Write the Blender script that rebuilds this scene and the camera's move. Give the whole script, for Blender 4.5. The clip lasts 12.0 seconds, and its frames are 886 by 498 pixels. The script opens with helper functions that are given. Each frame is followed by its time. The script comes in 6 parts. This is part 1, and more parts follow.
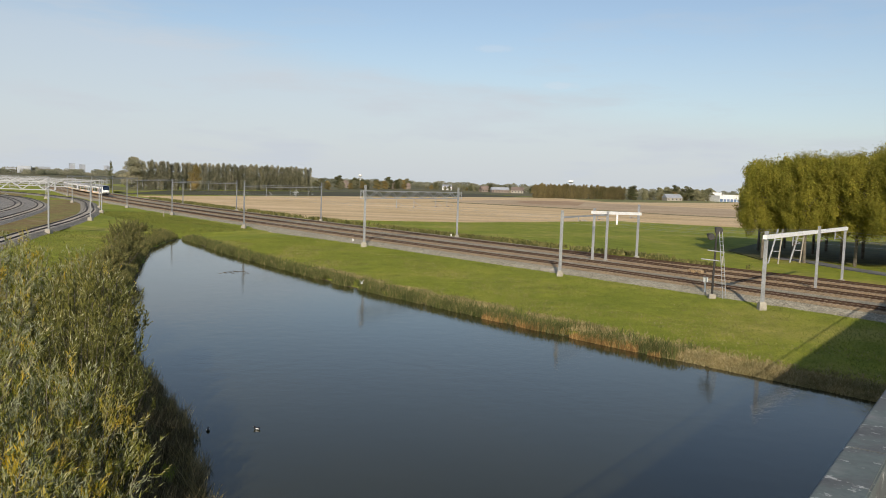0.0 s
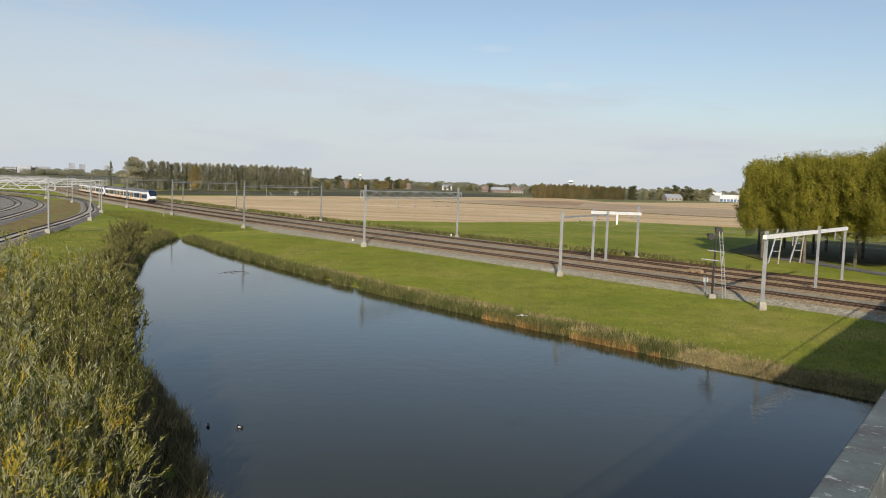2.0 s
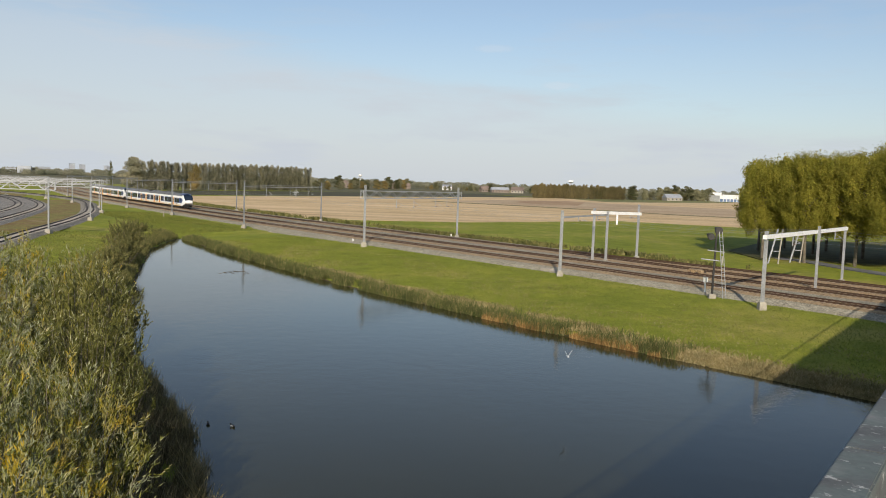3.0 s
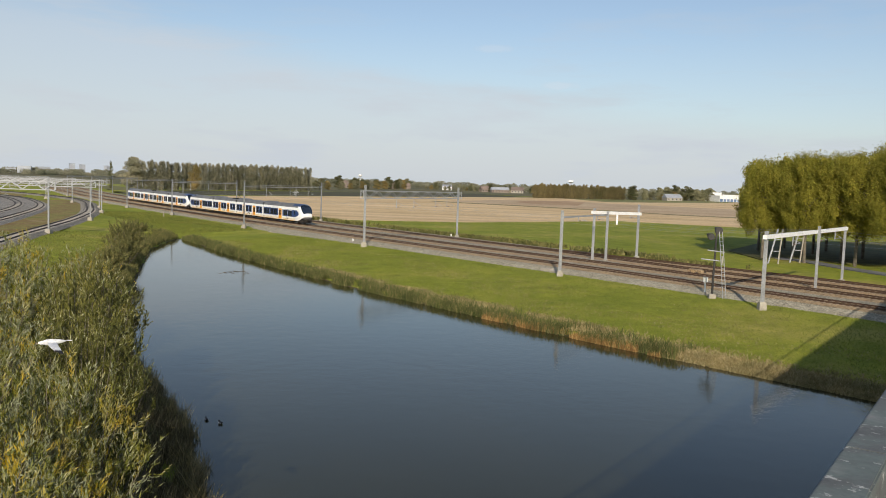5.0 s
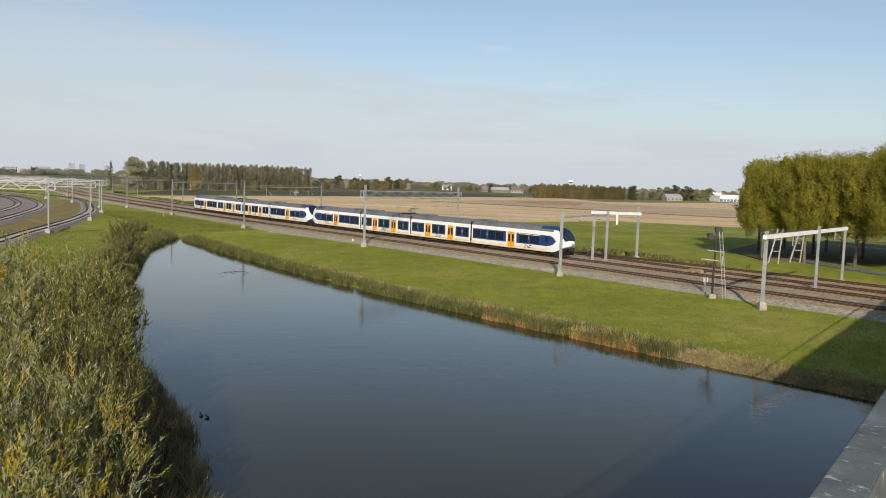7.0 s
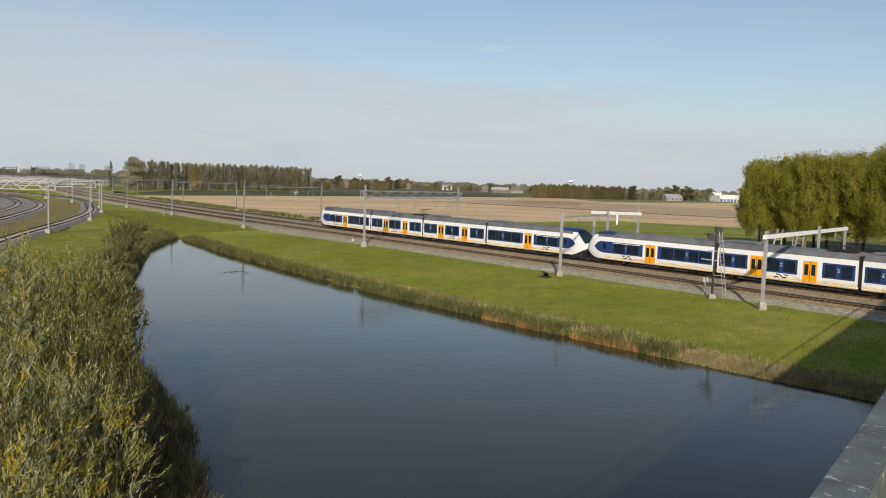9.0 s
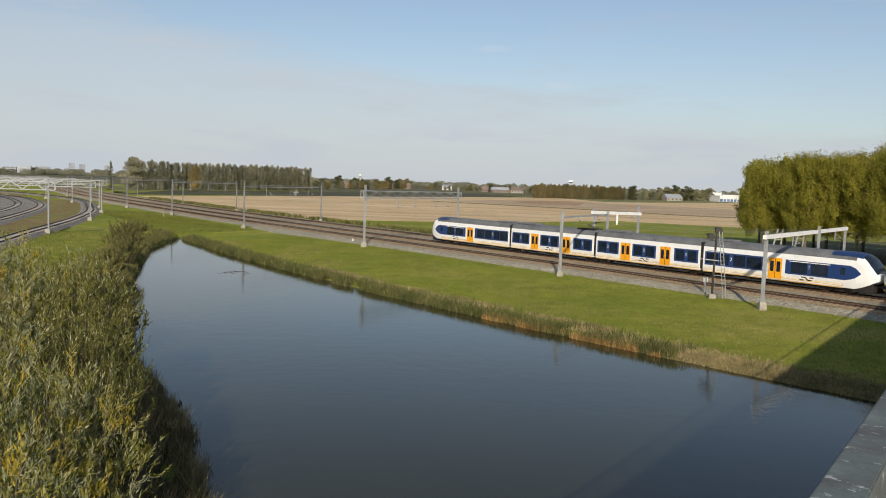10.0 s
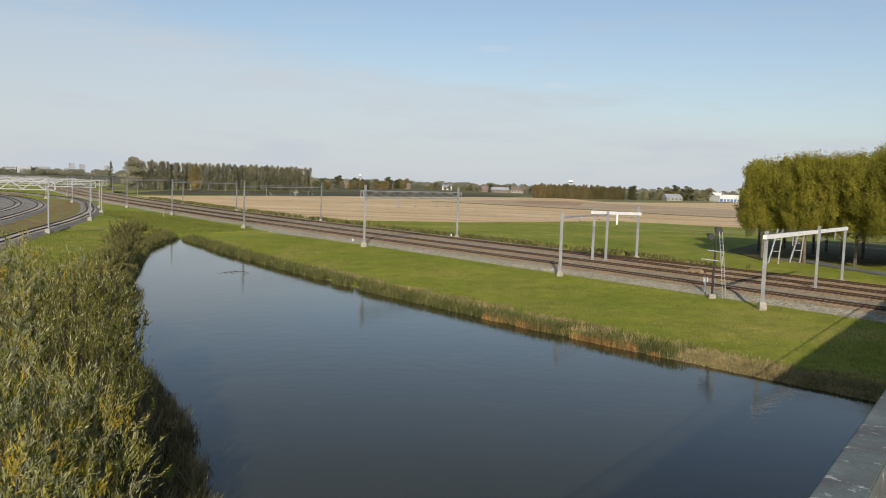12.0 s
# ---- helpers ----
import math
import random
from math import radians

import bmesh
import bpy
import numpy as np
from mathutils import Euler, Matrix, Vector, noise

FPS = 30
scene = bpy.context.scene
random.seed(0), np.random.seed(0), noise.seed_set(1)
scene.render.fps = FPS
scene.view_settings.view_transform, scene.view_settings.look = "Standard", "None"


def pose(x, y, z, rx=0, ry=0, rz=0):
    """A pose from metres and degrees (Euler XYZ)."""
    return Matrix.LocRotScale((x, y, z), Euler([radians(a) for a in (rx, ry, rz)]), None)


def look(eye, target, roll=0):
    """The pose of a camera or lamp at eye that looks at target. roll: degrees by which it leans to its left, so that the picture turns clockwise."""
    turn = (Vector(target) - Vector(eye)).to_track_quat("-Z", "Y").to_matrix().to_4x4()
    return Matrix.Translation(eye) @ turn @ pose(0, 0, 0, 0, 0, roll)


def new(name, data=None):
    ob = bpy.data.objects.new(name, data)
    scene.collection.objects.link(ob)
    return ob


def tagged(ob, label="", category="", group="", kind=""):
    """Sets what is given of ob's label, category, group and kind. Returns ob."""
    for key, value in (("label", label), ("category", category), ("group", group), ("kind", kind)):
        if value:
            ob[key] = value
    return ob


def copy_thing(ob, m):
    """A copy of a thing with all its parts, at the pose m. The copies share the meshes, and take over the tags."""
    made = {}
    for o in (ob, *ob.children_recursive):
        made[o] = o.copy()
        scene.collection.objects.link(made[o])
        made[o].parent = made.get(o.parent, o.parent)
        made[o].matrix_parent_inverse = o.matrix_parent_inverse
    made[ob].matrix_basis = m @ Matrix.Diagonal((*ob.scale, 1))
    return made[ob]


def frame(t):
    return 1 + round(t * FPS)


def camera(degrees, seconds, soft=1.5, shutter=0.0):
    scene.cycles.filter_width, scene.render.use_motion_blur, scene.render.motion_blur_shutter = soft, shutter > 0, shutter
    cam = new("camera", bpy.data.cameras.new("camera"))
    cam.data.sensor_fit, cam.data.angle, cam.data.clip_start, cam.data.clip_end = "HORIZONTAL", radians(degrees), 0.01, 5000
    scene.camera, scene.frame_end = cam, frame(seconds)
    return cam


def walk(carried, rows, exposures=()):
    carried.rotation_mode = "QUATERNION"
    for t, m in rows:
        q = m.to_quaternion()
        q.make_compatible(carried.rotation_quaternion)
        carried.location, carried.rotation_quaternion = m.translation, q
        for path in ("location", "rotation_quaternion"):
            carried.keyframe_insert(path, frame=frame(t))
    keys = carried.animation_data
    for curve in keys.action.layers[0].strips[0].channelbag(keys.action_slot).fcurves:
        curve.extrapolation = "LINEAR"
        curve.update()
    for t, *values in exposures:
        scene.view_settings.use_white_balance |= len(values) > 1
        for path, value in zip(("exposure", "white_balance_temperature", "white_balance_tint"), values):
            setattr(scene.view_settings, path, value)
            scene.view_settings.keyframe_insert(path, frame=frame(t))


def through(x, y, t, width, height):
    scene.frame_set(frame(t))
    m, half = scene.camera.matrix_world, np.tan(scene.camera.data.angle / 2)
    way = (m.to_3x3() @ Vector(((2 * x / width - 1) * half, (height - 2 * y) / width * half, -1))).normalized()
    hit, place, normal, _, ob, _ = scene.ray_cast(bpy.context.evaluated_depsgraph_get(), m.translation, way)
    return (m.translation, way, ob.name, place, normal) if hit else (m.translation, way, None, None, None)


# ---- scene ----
# Camera: standing on a viaduct beside its parapet, looking over a pond and a railway.
EYE_Z = 9.33
cam = camera(57.297, 12.0, 0.95)
CAM = Matrix.Translation((0, 0, EYE_Z)) @ pose(0, 0, 0, 90 - 4.591, 0, 0) @ pose(0, 0, 0, 0, 0, 1.979)
walk(cam, [(0.0, CAM), (12.0, CAM)], [(0.0, 0.08, 6850, 12), (7.0, 0.08, 6850, 12), (9.0, -0.04, 6850, 12), (10.5, -0.04, 6850, 12), (12.0, 0.03, 6850, 12)])

# ---- light ----
SUN_AZ, SUN_EL = radians(182.0), radians(25.4)      # behind the camera
world = bpy.data.worlds.new("sky")
scene.world = world
world.use_nodes = True
wn = world.node_tree
sky = wn.nodes.new("ShaderNodeTexSky")
sky.sky_type, sky.sun_disc = "NISHITA", False
sky.sun_elevation, sky.sun_rotation = SUN_EL, SUN_AZ
sky.altitude, sky.air_density, sky.dust_density, sky.ozone_density = 0, 1.0, 0.6, 2.5
wn.links.new(sky.outputs["Color"], wn.nodes["Background"].inputs["Color"])
wn.nodes["Background"].inputs["Strength"].default_value = 0.11
sun = new("sun", bpy.data.lights.new("sun", "SUN"))
sun.data.energy, sun.data.angle, sun.data.color = 5.0, radians(0.55), (1.0, 0.92, 0.79)
sun.matrix_world = look((math.sin(SUN_AZ) * 10, math.cos(SUN_AZ) * 10, math.tan(SUN_EL) * 10), (0, 0, 0))

# ---- the plan: a railway frame (s along the line towards the viaduct, l across it, away from the eye) ----
TH = radians(-52.018)
ORG, UD, ND = Vector((0, 127.93)), Vector((math.cos(TH), math.sin(TH))), Vector((-math.sin(TH), math.cos(TH)))
KAPPA = 2.1e-4


def bow(s):
    """Sideways bend of the line."""
    b = KAPPA * s * s if s > -420 else KAPPA * (420 * 420 + 840 * (-420 - s))
    if s > 25:
        e = min(s, 90) - 25
        b -= 0.0005 * e * e + (0.001 * 65 * (s - 90) if s > 90 else 0)
    return b


def rail_xy(s, l):
    p = ORG + UD * s + ND * (l + bow(s))
    return p.x, p.y


def rail_heading(s):
    x0, y0 = rail_xy(s - 1, 0)
    x1, y1 = rail_xy(s + 1, 0)
    return math.degrees(math.atan2(y1 - y0, x1 - x0))


def to_rail(x, y):
    d = Vector((x, y)) - ORG
    s = d.dot(UD)
    return s, d.dot(ND) - bow(s)


def lerp(x, pts):
    if x <= pts[0][0]:
        return pts[0][1]
    for (a, u), (b, v) in zip(pts, pts[1:]):
        if x <= b:
            return u + (v - u) * (x - a) / (b - a)
    return pts[-1][1]


WATER_Z = -2.0
SHORE_R = [(-42, -27.2), (-12, -31.0), (30, -34.0), (55, -33.6), (72, -32.6), (81, -31.7), (95, -30), (140, -25)]
SHORE_L = [(-42, -27.2), (-36, -31), (-23, -38), (15, -52.3), (35, -59.4), (51, -64.2), (66, -66.2), (75, -68.7), (140, -80)]


def ground_z(x, y):
    s, l = to_rail(x, y)
    lr, ll = lerp(s, SHORE_R), lerp(s, SHORE_L)
    wob = 0.5 * noise.noise((x * 0.25, y * 0.25, 3.0))
    if l > 60 or s < -420 or y < -20:
        return -0.6
    if s < -42:
        d = math.hypot(s + 42, l + 27.2)
        z = lerp(d, [(0, -2.15), (2, -1.7), (8, -1.2), (20, -0.75)])
        flat = lerp(l, [(-30, -0.62), (-12, -0.75), (-9.5, -0.6), (16, -0.6)])
        return min(flat, z) if d < 20 else flat
    if l > lr:
        d = l - lr + wob
        up = lerp(d, [(-1, -2.6), (0, -2.1), (1.2, -1.85), (6, -1.5), (22, -0.72)])
        return min(up, lerp(l, [(-12, -0.7), (-9.5, -0.6)]))
    if l < ll:
        d = ll - l + wob
        return lerp(d, [(-1, -2.6), (0, -2.1), (1.5, -1.5), (5, -1.1), (14, -0.7), (20, -0.6)])
    d = min(lr - l, l - ll)
    return lerp(d, [(0, -2.1), (1, -2.6), (5, -3.4)])


# ---- mesh tools ----
def mesh_from(name, verts, faces, mats=(), slots=None, smooth=False):
    me = bpy.data.meshes.new(name)
    me.from_pydata(verts, [], faces)
    for m in mats:
        me.materials.append(m)
    if slots:
        me.polygons.foreach_set("material_index", slots)
    if smooth:
        me.polygons.foreach_set("use_smooth", [True] * len(faces))
    me.update()
    return me


class Shape:
    """Collects simple solids into one mesh."""

    def __init__(self):
        self.v, self.f = [], []

    def add(self, verts, faces):
        n = len(self.v)
        self.v += [tuple(p) for p in verts]
        self.f += [tuple(i + n for i in f) for f in faces]
        return self

    def box(self, x0, y0, z0, x1, y1, z1, m=None, chamfer=0.0):
        if chamfer:
            return self.loft([[(x, y) for x, y in ((x0 + k, y0 + k), (x1 - k, y0 + k), (x1 - k, y1 - k), (x0 + k, y1 - k))] for k in (chamfer, 0, 0, chamfer)],
                             [z0, z0 + chamfer, z1 - chamfer, z1], m)
        vs = [Vector(p) for p in ((x0, y0, z0), (x1, y0, z0), (x1, y1, z0), (x0, y1, z0), (x0, y0, z1), (x1, y0, z1), (x1, y1, z1), (x0, y1, z1))]
        if m is not None:
            vs = [m @ p for p in vs]
        return self.add(vs, [(3, 2, 1, 0), (4, 5, 6, 7), (0, 1, 5, 4), (1, 2, 6, 5), (2, 3, 7, 6), (3, 0, 4, 7)])

    def loft(self, rings, zs, m=None):
        k, vs, fs = len(rings[0]), [], []
        for ring, z in zip(rings, zs):
            vs += [Vector((x, y, z)) for x, y in ring]
        for i in range(len(rings) - 1):
            for j in range(k):
                fs.append((i * k + j, i * k + (j + 1) % k, (i + 1) * k + (j + 1) % k, (i + 1) * k + j))
        fs += [tuple(range(k))[::-1], tuple(range((len(rings) - 1) * k, len(rings) * k))]
        if m is not None:
            vs = [m @ p for p in vs]
        return self.add(vs, fs)

    def tube(self, a, b, r, r2=None, n=8):
        a, b, r2 = Vector(a), Vector(b), r if r2 is None else r2
        q = (b - a).to_track_quat("Z", "Y").to_matrix()
        vs = [p + q @ Vector((math.cos(t) * k, math.sin(t) * k, 0)) for p, k in ((a, r), (b, r2)) for t in [2 * math.pi * i / n for i in range(n)]]
        fs = [(i, (i + 1) % n, n + (i + 1) % n, n + i) for i in range(n)] + [tuple(range(n))[::-1], tuple(range(n, 2 * n))]
        return self.add(vs, fs)

    def beam(self, a, b, w, h):
        a, b = Vector(a), Vector(b)
        q = (b - a).to_track_quat("Z", "Y").to_matrix()
        vs = [p + q @ Vector((x * w / 2, y * h / 2, 0)) for p in (a, b) for x, y in ((-1, -1), (1, -1), (1, 1), (-1, 1))]
        return self.add(vs, [(3, 2, 1, 0), (4, 5, 6, 7), (0, 1, 5, 4), (1, 2, 6, 5), (2, 3, 7, 6), (3, 0, 4, 7)])

    def sweep(self, path, profile, closed=True):
        """profile: (side, up) pairs carried along the plan path of (x, y, z)."""
        k, vs, fs = len(profile), [], []
        for i, p in enumerate(path):
            a, b = Vector(path[max(i - 1, 0)]), Vector(path[min(i + 1, len(path) - 1)])
            d = (b - a).normalized()
            side = Vector((-d.y, d.x, 0)).normalized()
            vs += [Vector(p) + side * u + Vector((0, 0, v)) for u, v in profile]
        for i in range(len(path) - 1):
            for j in range(k if closed else k - 1):
                fs.append((i * k + j, (i + 1) * k + j, (i + 1) * k + (j + 1) % k, i * k + (j + 1) % k))
        if closed:
            fs += [tuple(range(k)), tuple(range((len(path) - 1) * k, len(path) * k))[::-1]]
        return self.add(vs, fs)

    def mesh(self, name, mat, smooth=False):
        me = mesh_from(name, self.v, self.f, [mat], None, smooth)
        bm = bmesh.new()
        bm.from_mesh(me)
        bmesh.ops.recalc_face_normals(bm, faces=bm.faces)
        bm.to_mesh(me)
        bm.free()
        if smooth:
            me.set_sharp_from_angle(angle=radians(32))
        return me


def part(name, shape, mat, parent=None, label="", smooth=False):
    me = shape if isinstance(shape, bpy.types.Mesh) else shape.mesh(name, mat, smooth)
    ob = new(name, me)
    ob.parent = parent
    return tagged(ob, label)


def thing(name, label, category, group="", kind="", m=None):
    ob = new(name)
    if m is not None:
        ob.matrix_basis = m
    return tagged(ob, label, category, group, kind)


def quads(name, q, mat):
    """One mesh of loose quads from an (n, 4, 3) array."""
    n = len(q)
    me = bpy.data.meshes.new(name)
    me.vertices.add(4 * n)
    me.vertices.foreach_set("co", np.ascontiguousarray(q, dtype=np.float32).ravel())
    me.loops.add(4 * n)
    me.loops.foreach_set("vertex_index", np.arange(4 * n, dtype=np.int32))
    me.polygons.add(n)
    me.polygons.foreach_set("loop_start", np.arange(0, 4 * n, 4, dtype=np.int32))
    me.polygons.foreach_set("loop_total", np.full(n, 4, dtype=np.int32))
    me.materials.append(mat)
    me.update(calc_edges=True)
    return me


def unit(v):
    return v / np.maximum(np.linalg.norm(v, axis=-1, keepdims=True), 1e-9)


def leaf_quads(rng, c, length, width, out=None, along=None, ragged=0.7, hang=(0, -0.6, 0.55), bulge=0.7):
    """Leaf blades (diamonds) at centres c; out leans their faces outward, along leans their length."""
    n = len(c)
    a = rng.normal(size=(n, 3))
    if along is not None:
        a = a * 0.55 + along
    a = unit(a)
    nrm = rng.normal(size=(n, 3)) * ragged + np.array(hang)
    if out is not None:
        nrm = nrm + out * bulge
    b = unit(np.cross(a, nrm))
    ln = (length * rng.uniform(0.6, 1.25, n))[:, None] / 2
    wd = (width * rng.uniform(0.7, 1.2, n))[:, None] / 2
    return np.stack([c - a * ln, c + b * wd - a * ln * 0.1, c + a * ln, c - b * wd - a * ln * 0.1], 1)


def clump_points(rng, centre, radii, n, shell=0.55):
    d = unit(rng.normal(size=(n, 3)))
    r = rng.uniform(shell ** 3, 1, n) ** (1 / 3)
    return np.array(centre) + d * r[:, None] * np.array(radii), d


# ---- materials ----
def material(name, rough=0.8, metal=0.0, spec=0.3):
    m = bpy.data.materials.new(name)
    m.use_nodes = True
    b = m.node_tree.nodes["Principled BSDF"]
    b.inputs["Roughness"].default_value, b.inputs["Metallic"].default_value = rough, metal
    b.inputs["Specular IOR Level"].default_value = spec
    return m, m.node_tree, b


def add_noise(nt, scale, detail=4, rough=0.6, vec=None):
    n = nt.nodes.new("ShaderNodeTexNoise")
    n.inputs["Scale"].default_value, n.inputs["Detail"].default_value, n.inputs["Roughness"].default_value = scale, detail, rough
    if vec is not None:
        nt.links.new(vec, n.inputs["Vector"])
    return n


def ramp(nt, fac, stops):
    r = nt.nodes.new("ShaderNodeValToRGB")
    while len(r.color_ramp.elements) < len(stops):
        r.color_ramp.elements.new(0.5)
    for e, (p, c) in zip(r.color_ramp.elements, stops):
        e.position, e.color = p, (*c, 1)
    nt.links.new(fac, r.inputs["Fac"])
    return r.outputs["Color"]


def mix(nt, kind, fac, a, b):
    m = nt.nodes.new("ShaderNodeMix")
    m.data_type, m.blend_type = "RGBA", kind
    for k, v in ((0, fac), (6, a), (7, b)):
        if hasattr(v, "is_linked"):
            nt.links.new(v, m.inputs[k])
        else:
            m.inputs[k].default_value = v if k == 0 else (*v, 1)
    return m.outputs[2]


def bump(nt, b, height, strength, dist):
    n = nt.nodes.new("ShaderNodeBump")
    n.inputs["Strength"].default_value, n.inputs["Distance"].default_value = strength, dist
    nt.links.new(height, n.inputs["Height"])
    nt.links.new(n.outputs["Normal"], b.inputs["Normal"])


def position(nt):
    return nt.nodes.new("ShaderNodeNewGeometry").outputs["Position"]


def mottled(name, dark, light, coarse, fine, rough=0.85, metal=0.0, relief=0.0, depth=0.02, spec=0.3, local=False):
    """Two scales of variation between two colours."""
    m, nt, b = material(name, rough, metal, spec)
    vec = nt.nodes.new("ShaderNodeTexCoord").outputs["Object"] if local else position(nt)
    n1, n2 = add_noise(nt, coarse, 3, 0.6, vec), add_noise(nt, fine, 5, 0.65, vec)
    base = ramp(nt, n1.outputs["Fac"], [(0.3, dark), (0.7, light)])
    grain = ramp(nt, n2.outputs["Fac"], [(0.25, (0.62, 0.62, 0.62)), (0.75, (1.3, 1.3, 1.3))])
    nt.links.new(mix(nt, "MULTIPLY", 0.8, base, grain), b.inputs["Base Color"])
    if relief:
        bump(nt, b, n2.outputs["Fac"], relief, depth)
    return m


def leafy(name, stops, rough=0.55, through=0.18, patch=0.45):
    """Leaves: each its own tint, some light shining through."""
    m, nt, b = material(name, rough, 0, 0.25)
    g = nt.nodes.new("ShaderNodeNewGeometry")
    col = ramp(nt, g.outputs["Random Per Island"], stops)
    n = add_noise(nt, patch, 4, 0.6, g.outputs["Position"])
    shade = ramp(nt, n.outputs["Fac"], [(0.3, (0.62, 0.68, 0.6)), (0.7, (1.35, 1.3, 1.25))])
    c = mix(nt, "MULTIPLY", 1.0, col, shade)
    nt.links.new(c, b.inputs["Base Color"])
    t = nt.nodes.new("ShaderNodeBsdfTranslucent")
    nt.links.new(c, t.inputs["Color"])
    s = nt.nodes.new("ShaderNodeMixShader")
    s.inputs[0].default_value = through
    nt.links.new(b.outputs[0], s.inputs[1])
    nt.links.new(t.outputs[0], s.inputs[2])
    nt.links.new(s.outputs[0], nt.nodes["Material Output"].inputs["Surface"])
    return m


def make_grass():
    m, nt, b = material("grass", 0.9, 0, 0.15)
    p = position(nt)
    n1, n2, n3 = add_noise(nt, 0.05, 4, 0.6, p), add_noise(nt, 0.5, 4, 0.7, p), add_noise(nt, 9.0, 4, 0.75, p)
    c = ramp(nt, n1.outputs["Fac"], [(0.3, (0.18, 0.216, 0.025)), (0.52, (0.24, 0.262, 0.036)), (0.66, (0.335, 0.3, 0.08))])
    c = mix(nt, "MULTIPLY", 0.8, c, ramp(nt, n2.outputs["Fac"], [(0.3, (0.68, 0.74, 0.66)), (0.62, (1.18, 1.16, 1.1)), (0.74, (1.5, 1.3, 1.5))]))
    c = mix(nt, "MULTIPLY", 0.9, c, ramp(nt, n3.outputs["Fac"], [(0.3, (0.5, 0.55, 0.5)), (0.7, (1.4, 1.35, 1.3))]))
    nt.links.new(c, b.inputs["Base Color"])
    bump(nt, b, n3.outputs["Fac"], 0.8, 0.08)
    return m


M_GRASS = make_grass()


def make_stubble():
    m, nt, b = material("stubble", 0.95, 0, 0.15)
    mp = nt.nodes.new("ShaderNodeMapping")
    mp.inputs["Rotation"].default_value, mp.inputs["Scale"].default_value = (0, 0, 0.62), (0.006, 0.16, 0.1)
    v = position(nt)
    nt.links.new(v, mp.inputs["Vector"])
    n1, n2, n3 = add_noise(nt, 1.0, 4, 0.6, mp.outputs[0]), add_noise(nt, 0.02, 3, 0.6, v), add_noise(nt, 0.9, 4, 0.7, v)
    c = ramp(nt, n2.outputs["Fac"], [(0.3, (0.52, 0.375, 0.205)), (0.7, (0.66, 0.5, 0.3))])
    c = mix(nt, "MULTIPLY", 0.9, c, ramp(nt, n1.outputs["Fac"], [(0.35, (0.78, 0.76, 0.74)), (0.6, (1.12, 1.12, 1.12))]))
    c = mix(nt, "MULTIPLY", 0.9, c, ramp(nt, n3.outputs["Fac"], [(0.3, (0.8, 0.8, 0.8)), (0.7, (1.2, 1.2, 1.2))]))
    nt.links.new(c, b.inputs["Base Color"])
    bump(nt, b, n3.outputs["Fac"], 0.5, 0.1)
    return m


M_STUBBLE = make_stubble()
M_DARKFIELD = mottled("dark_field", (0.05, 0.055, 0.025), (0.085, 0.075, 0.035), 0.02, 0.4, 0.95)


def make_ballast(name, dark, light):
    """Crushed stone: single stones, patches of dust."""
    m, nt, b = material(name, 0.95, 0, 0.2)
    v = position(nt)
    n1, n2 = add_noise(nt, 0.7, 4, 0.65, v), add_noise(nt, 3.2, 3, 0.7, v)
    st = nt.nodes.new("ShaderNodeTexVoronoi")
    st.inputs["Scale"].default_value = 9.0
    nt.links.new(v, st.inputs["Vector"])
    c = ramp(nt, n1.outputs["Fac"], [(0.3, dark), (0.7, light)])
    c = mix(nt, "MULTIPLY", 0.9, c, ramp(nt, n2.outputs["Fac"], [(0.3, (0.74, 0.74, 0.74)), (0.7, (1.24, 1.24, 1.24))]))
    bw = nt.nodes.new("ShaderNodeRGBToBW")
    nt.links.new(st.outputs["Color"], bw.inputs[0])
    c = mix(nt, "MULTIPLY", 0.9, c, ramp(nt, bw.outputs[0], [(0.25, (0.66, 0.66, 0.66)), (0.75, (1.32, 1.32, 1.32))]))
    nt.links.new(c, b.inputs["Base Color"])
    bump(nt, b, st.outputs["Distance"], 0.9, 0.06)
    return m


M_BALLAST = make_ballast("ballast_stone", (0.275, 0.248, 0.185), (0.365, 0.338, 0.262))
M_RUSTBED = make_ballast("rusty_ballast", (0.3, 0.21, 0.115), (0.4, 0.298, 0.178))
M_PALEBED = make_ballast("pale_yard_ballast", (0.235, 0.22, 0.195), (0.33, 0.31, 0.28))
M_YARDBED = make_ballast("yard_ballast", (0.22, 0.2, 0.165), (0.3, 0.275, 0.235))
M_RAIL = mottled("rail_steel", (0.07, 0.042, 0.027), (0.12, 0.075, 0.048), 1.0, 12, 0.6, 0.3)
M_GALV = mottled("galvanised_steel", (0.34, 0.35, 0.36), (0.45, 0.46, 0.47), 0.5, 6, 0.55, 0.2)
M_GALVOLD = mottled("weathered_steel", (0.22, 0.23, 0.24), (0.31, 0.32, 0.33), 0.5, 6, 0.6, 0.15)
M_CONCRETE = mottled("concrete", (0.29, 0.265, 0.22), (0.4, 0.37, 0.31), 1.5, 14, 0.9, relief=0.3)
M_WHITEPAINT = mottled("white_paint", (0.8, 0.8, 0.78), (0.88, 0.88, 0.86), 1.0, 10, 0.5)
M_DARK = mottled("dark_iron", (0.03, 0.03, 0.03), (0.06, 0.055, 0.05), 1.0, 10, 0.7)


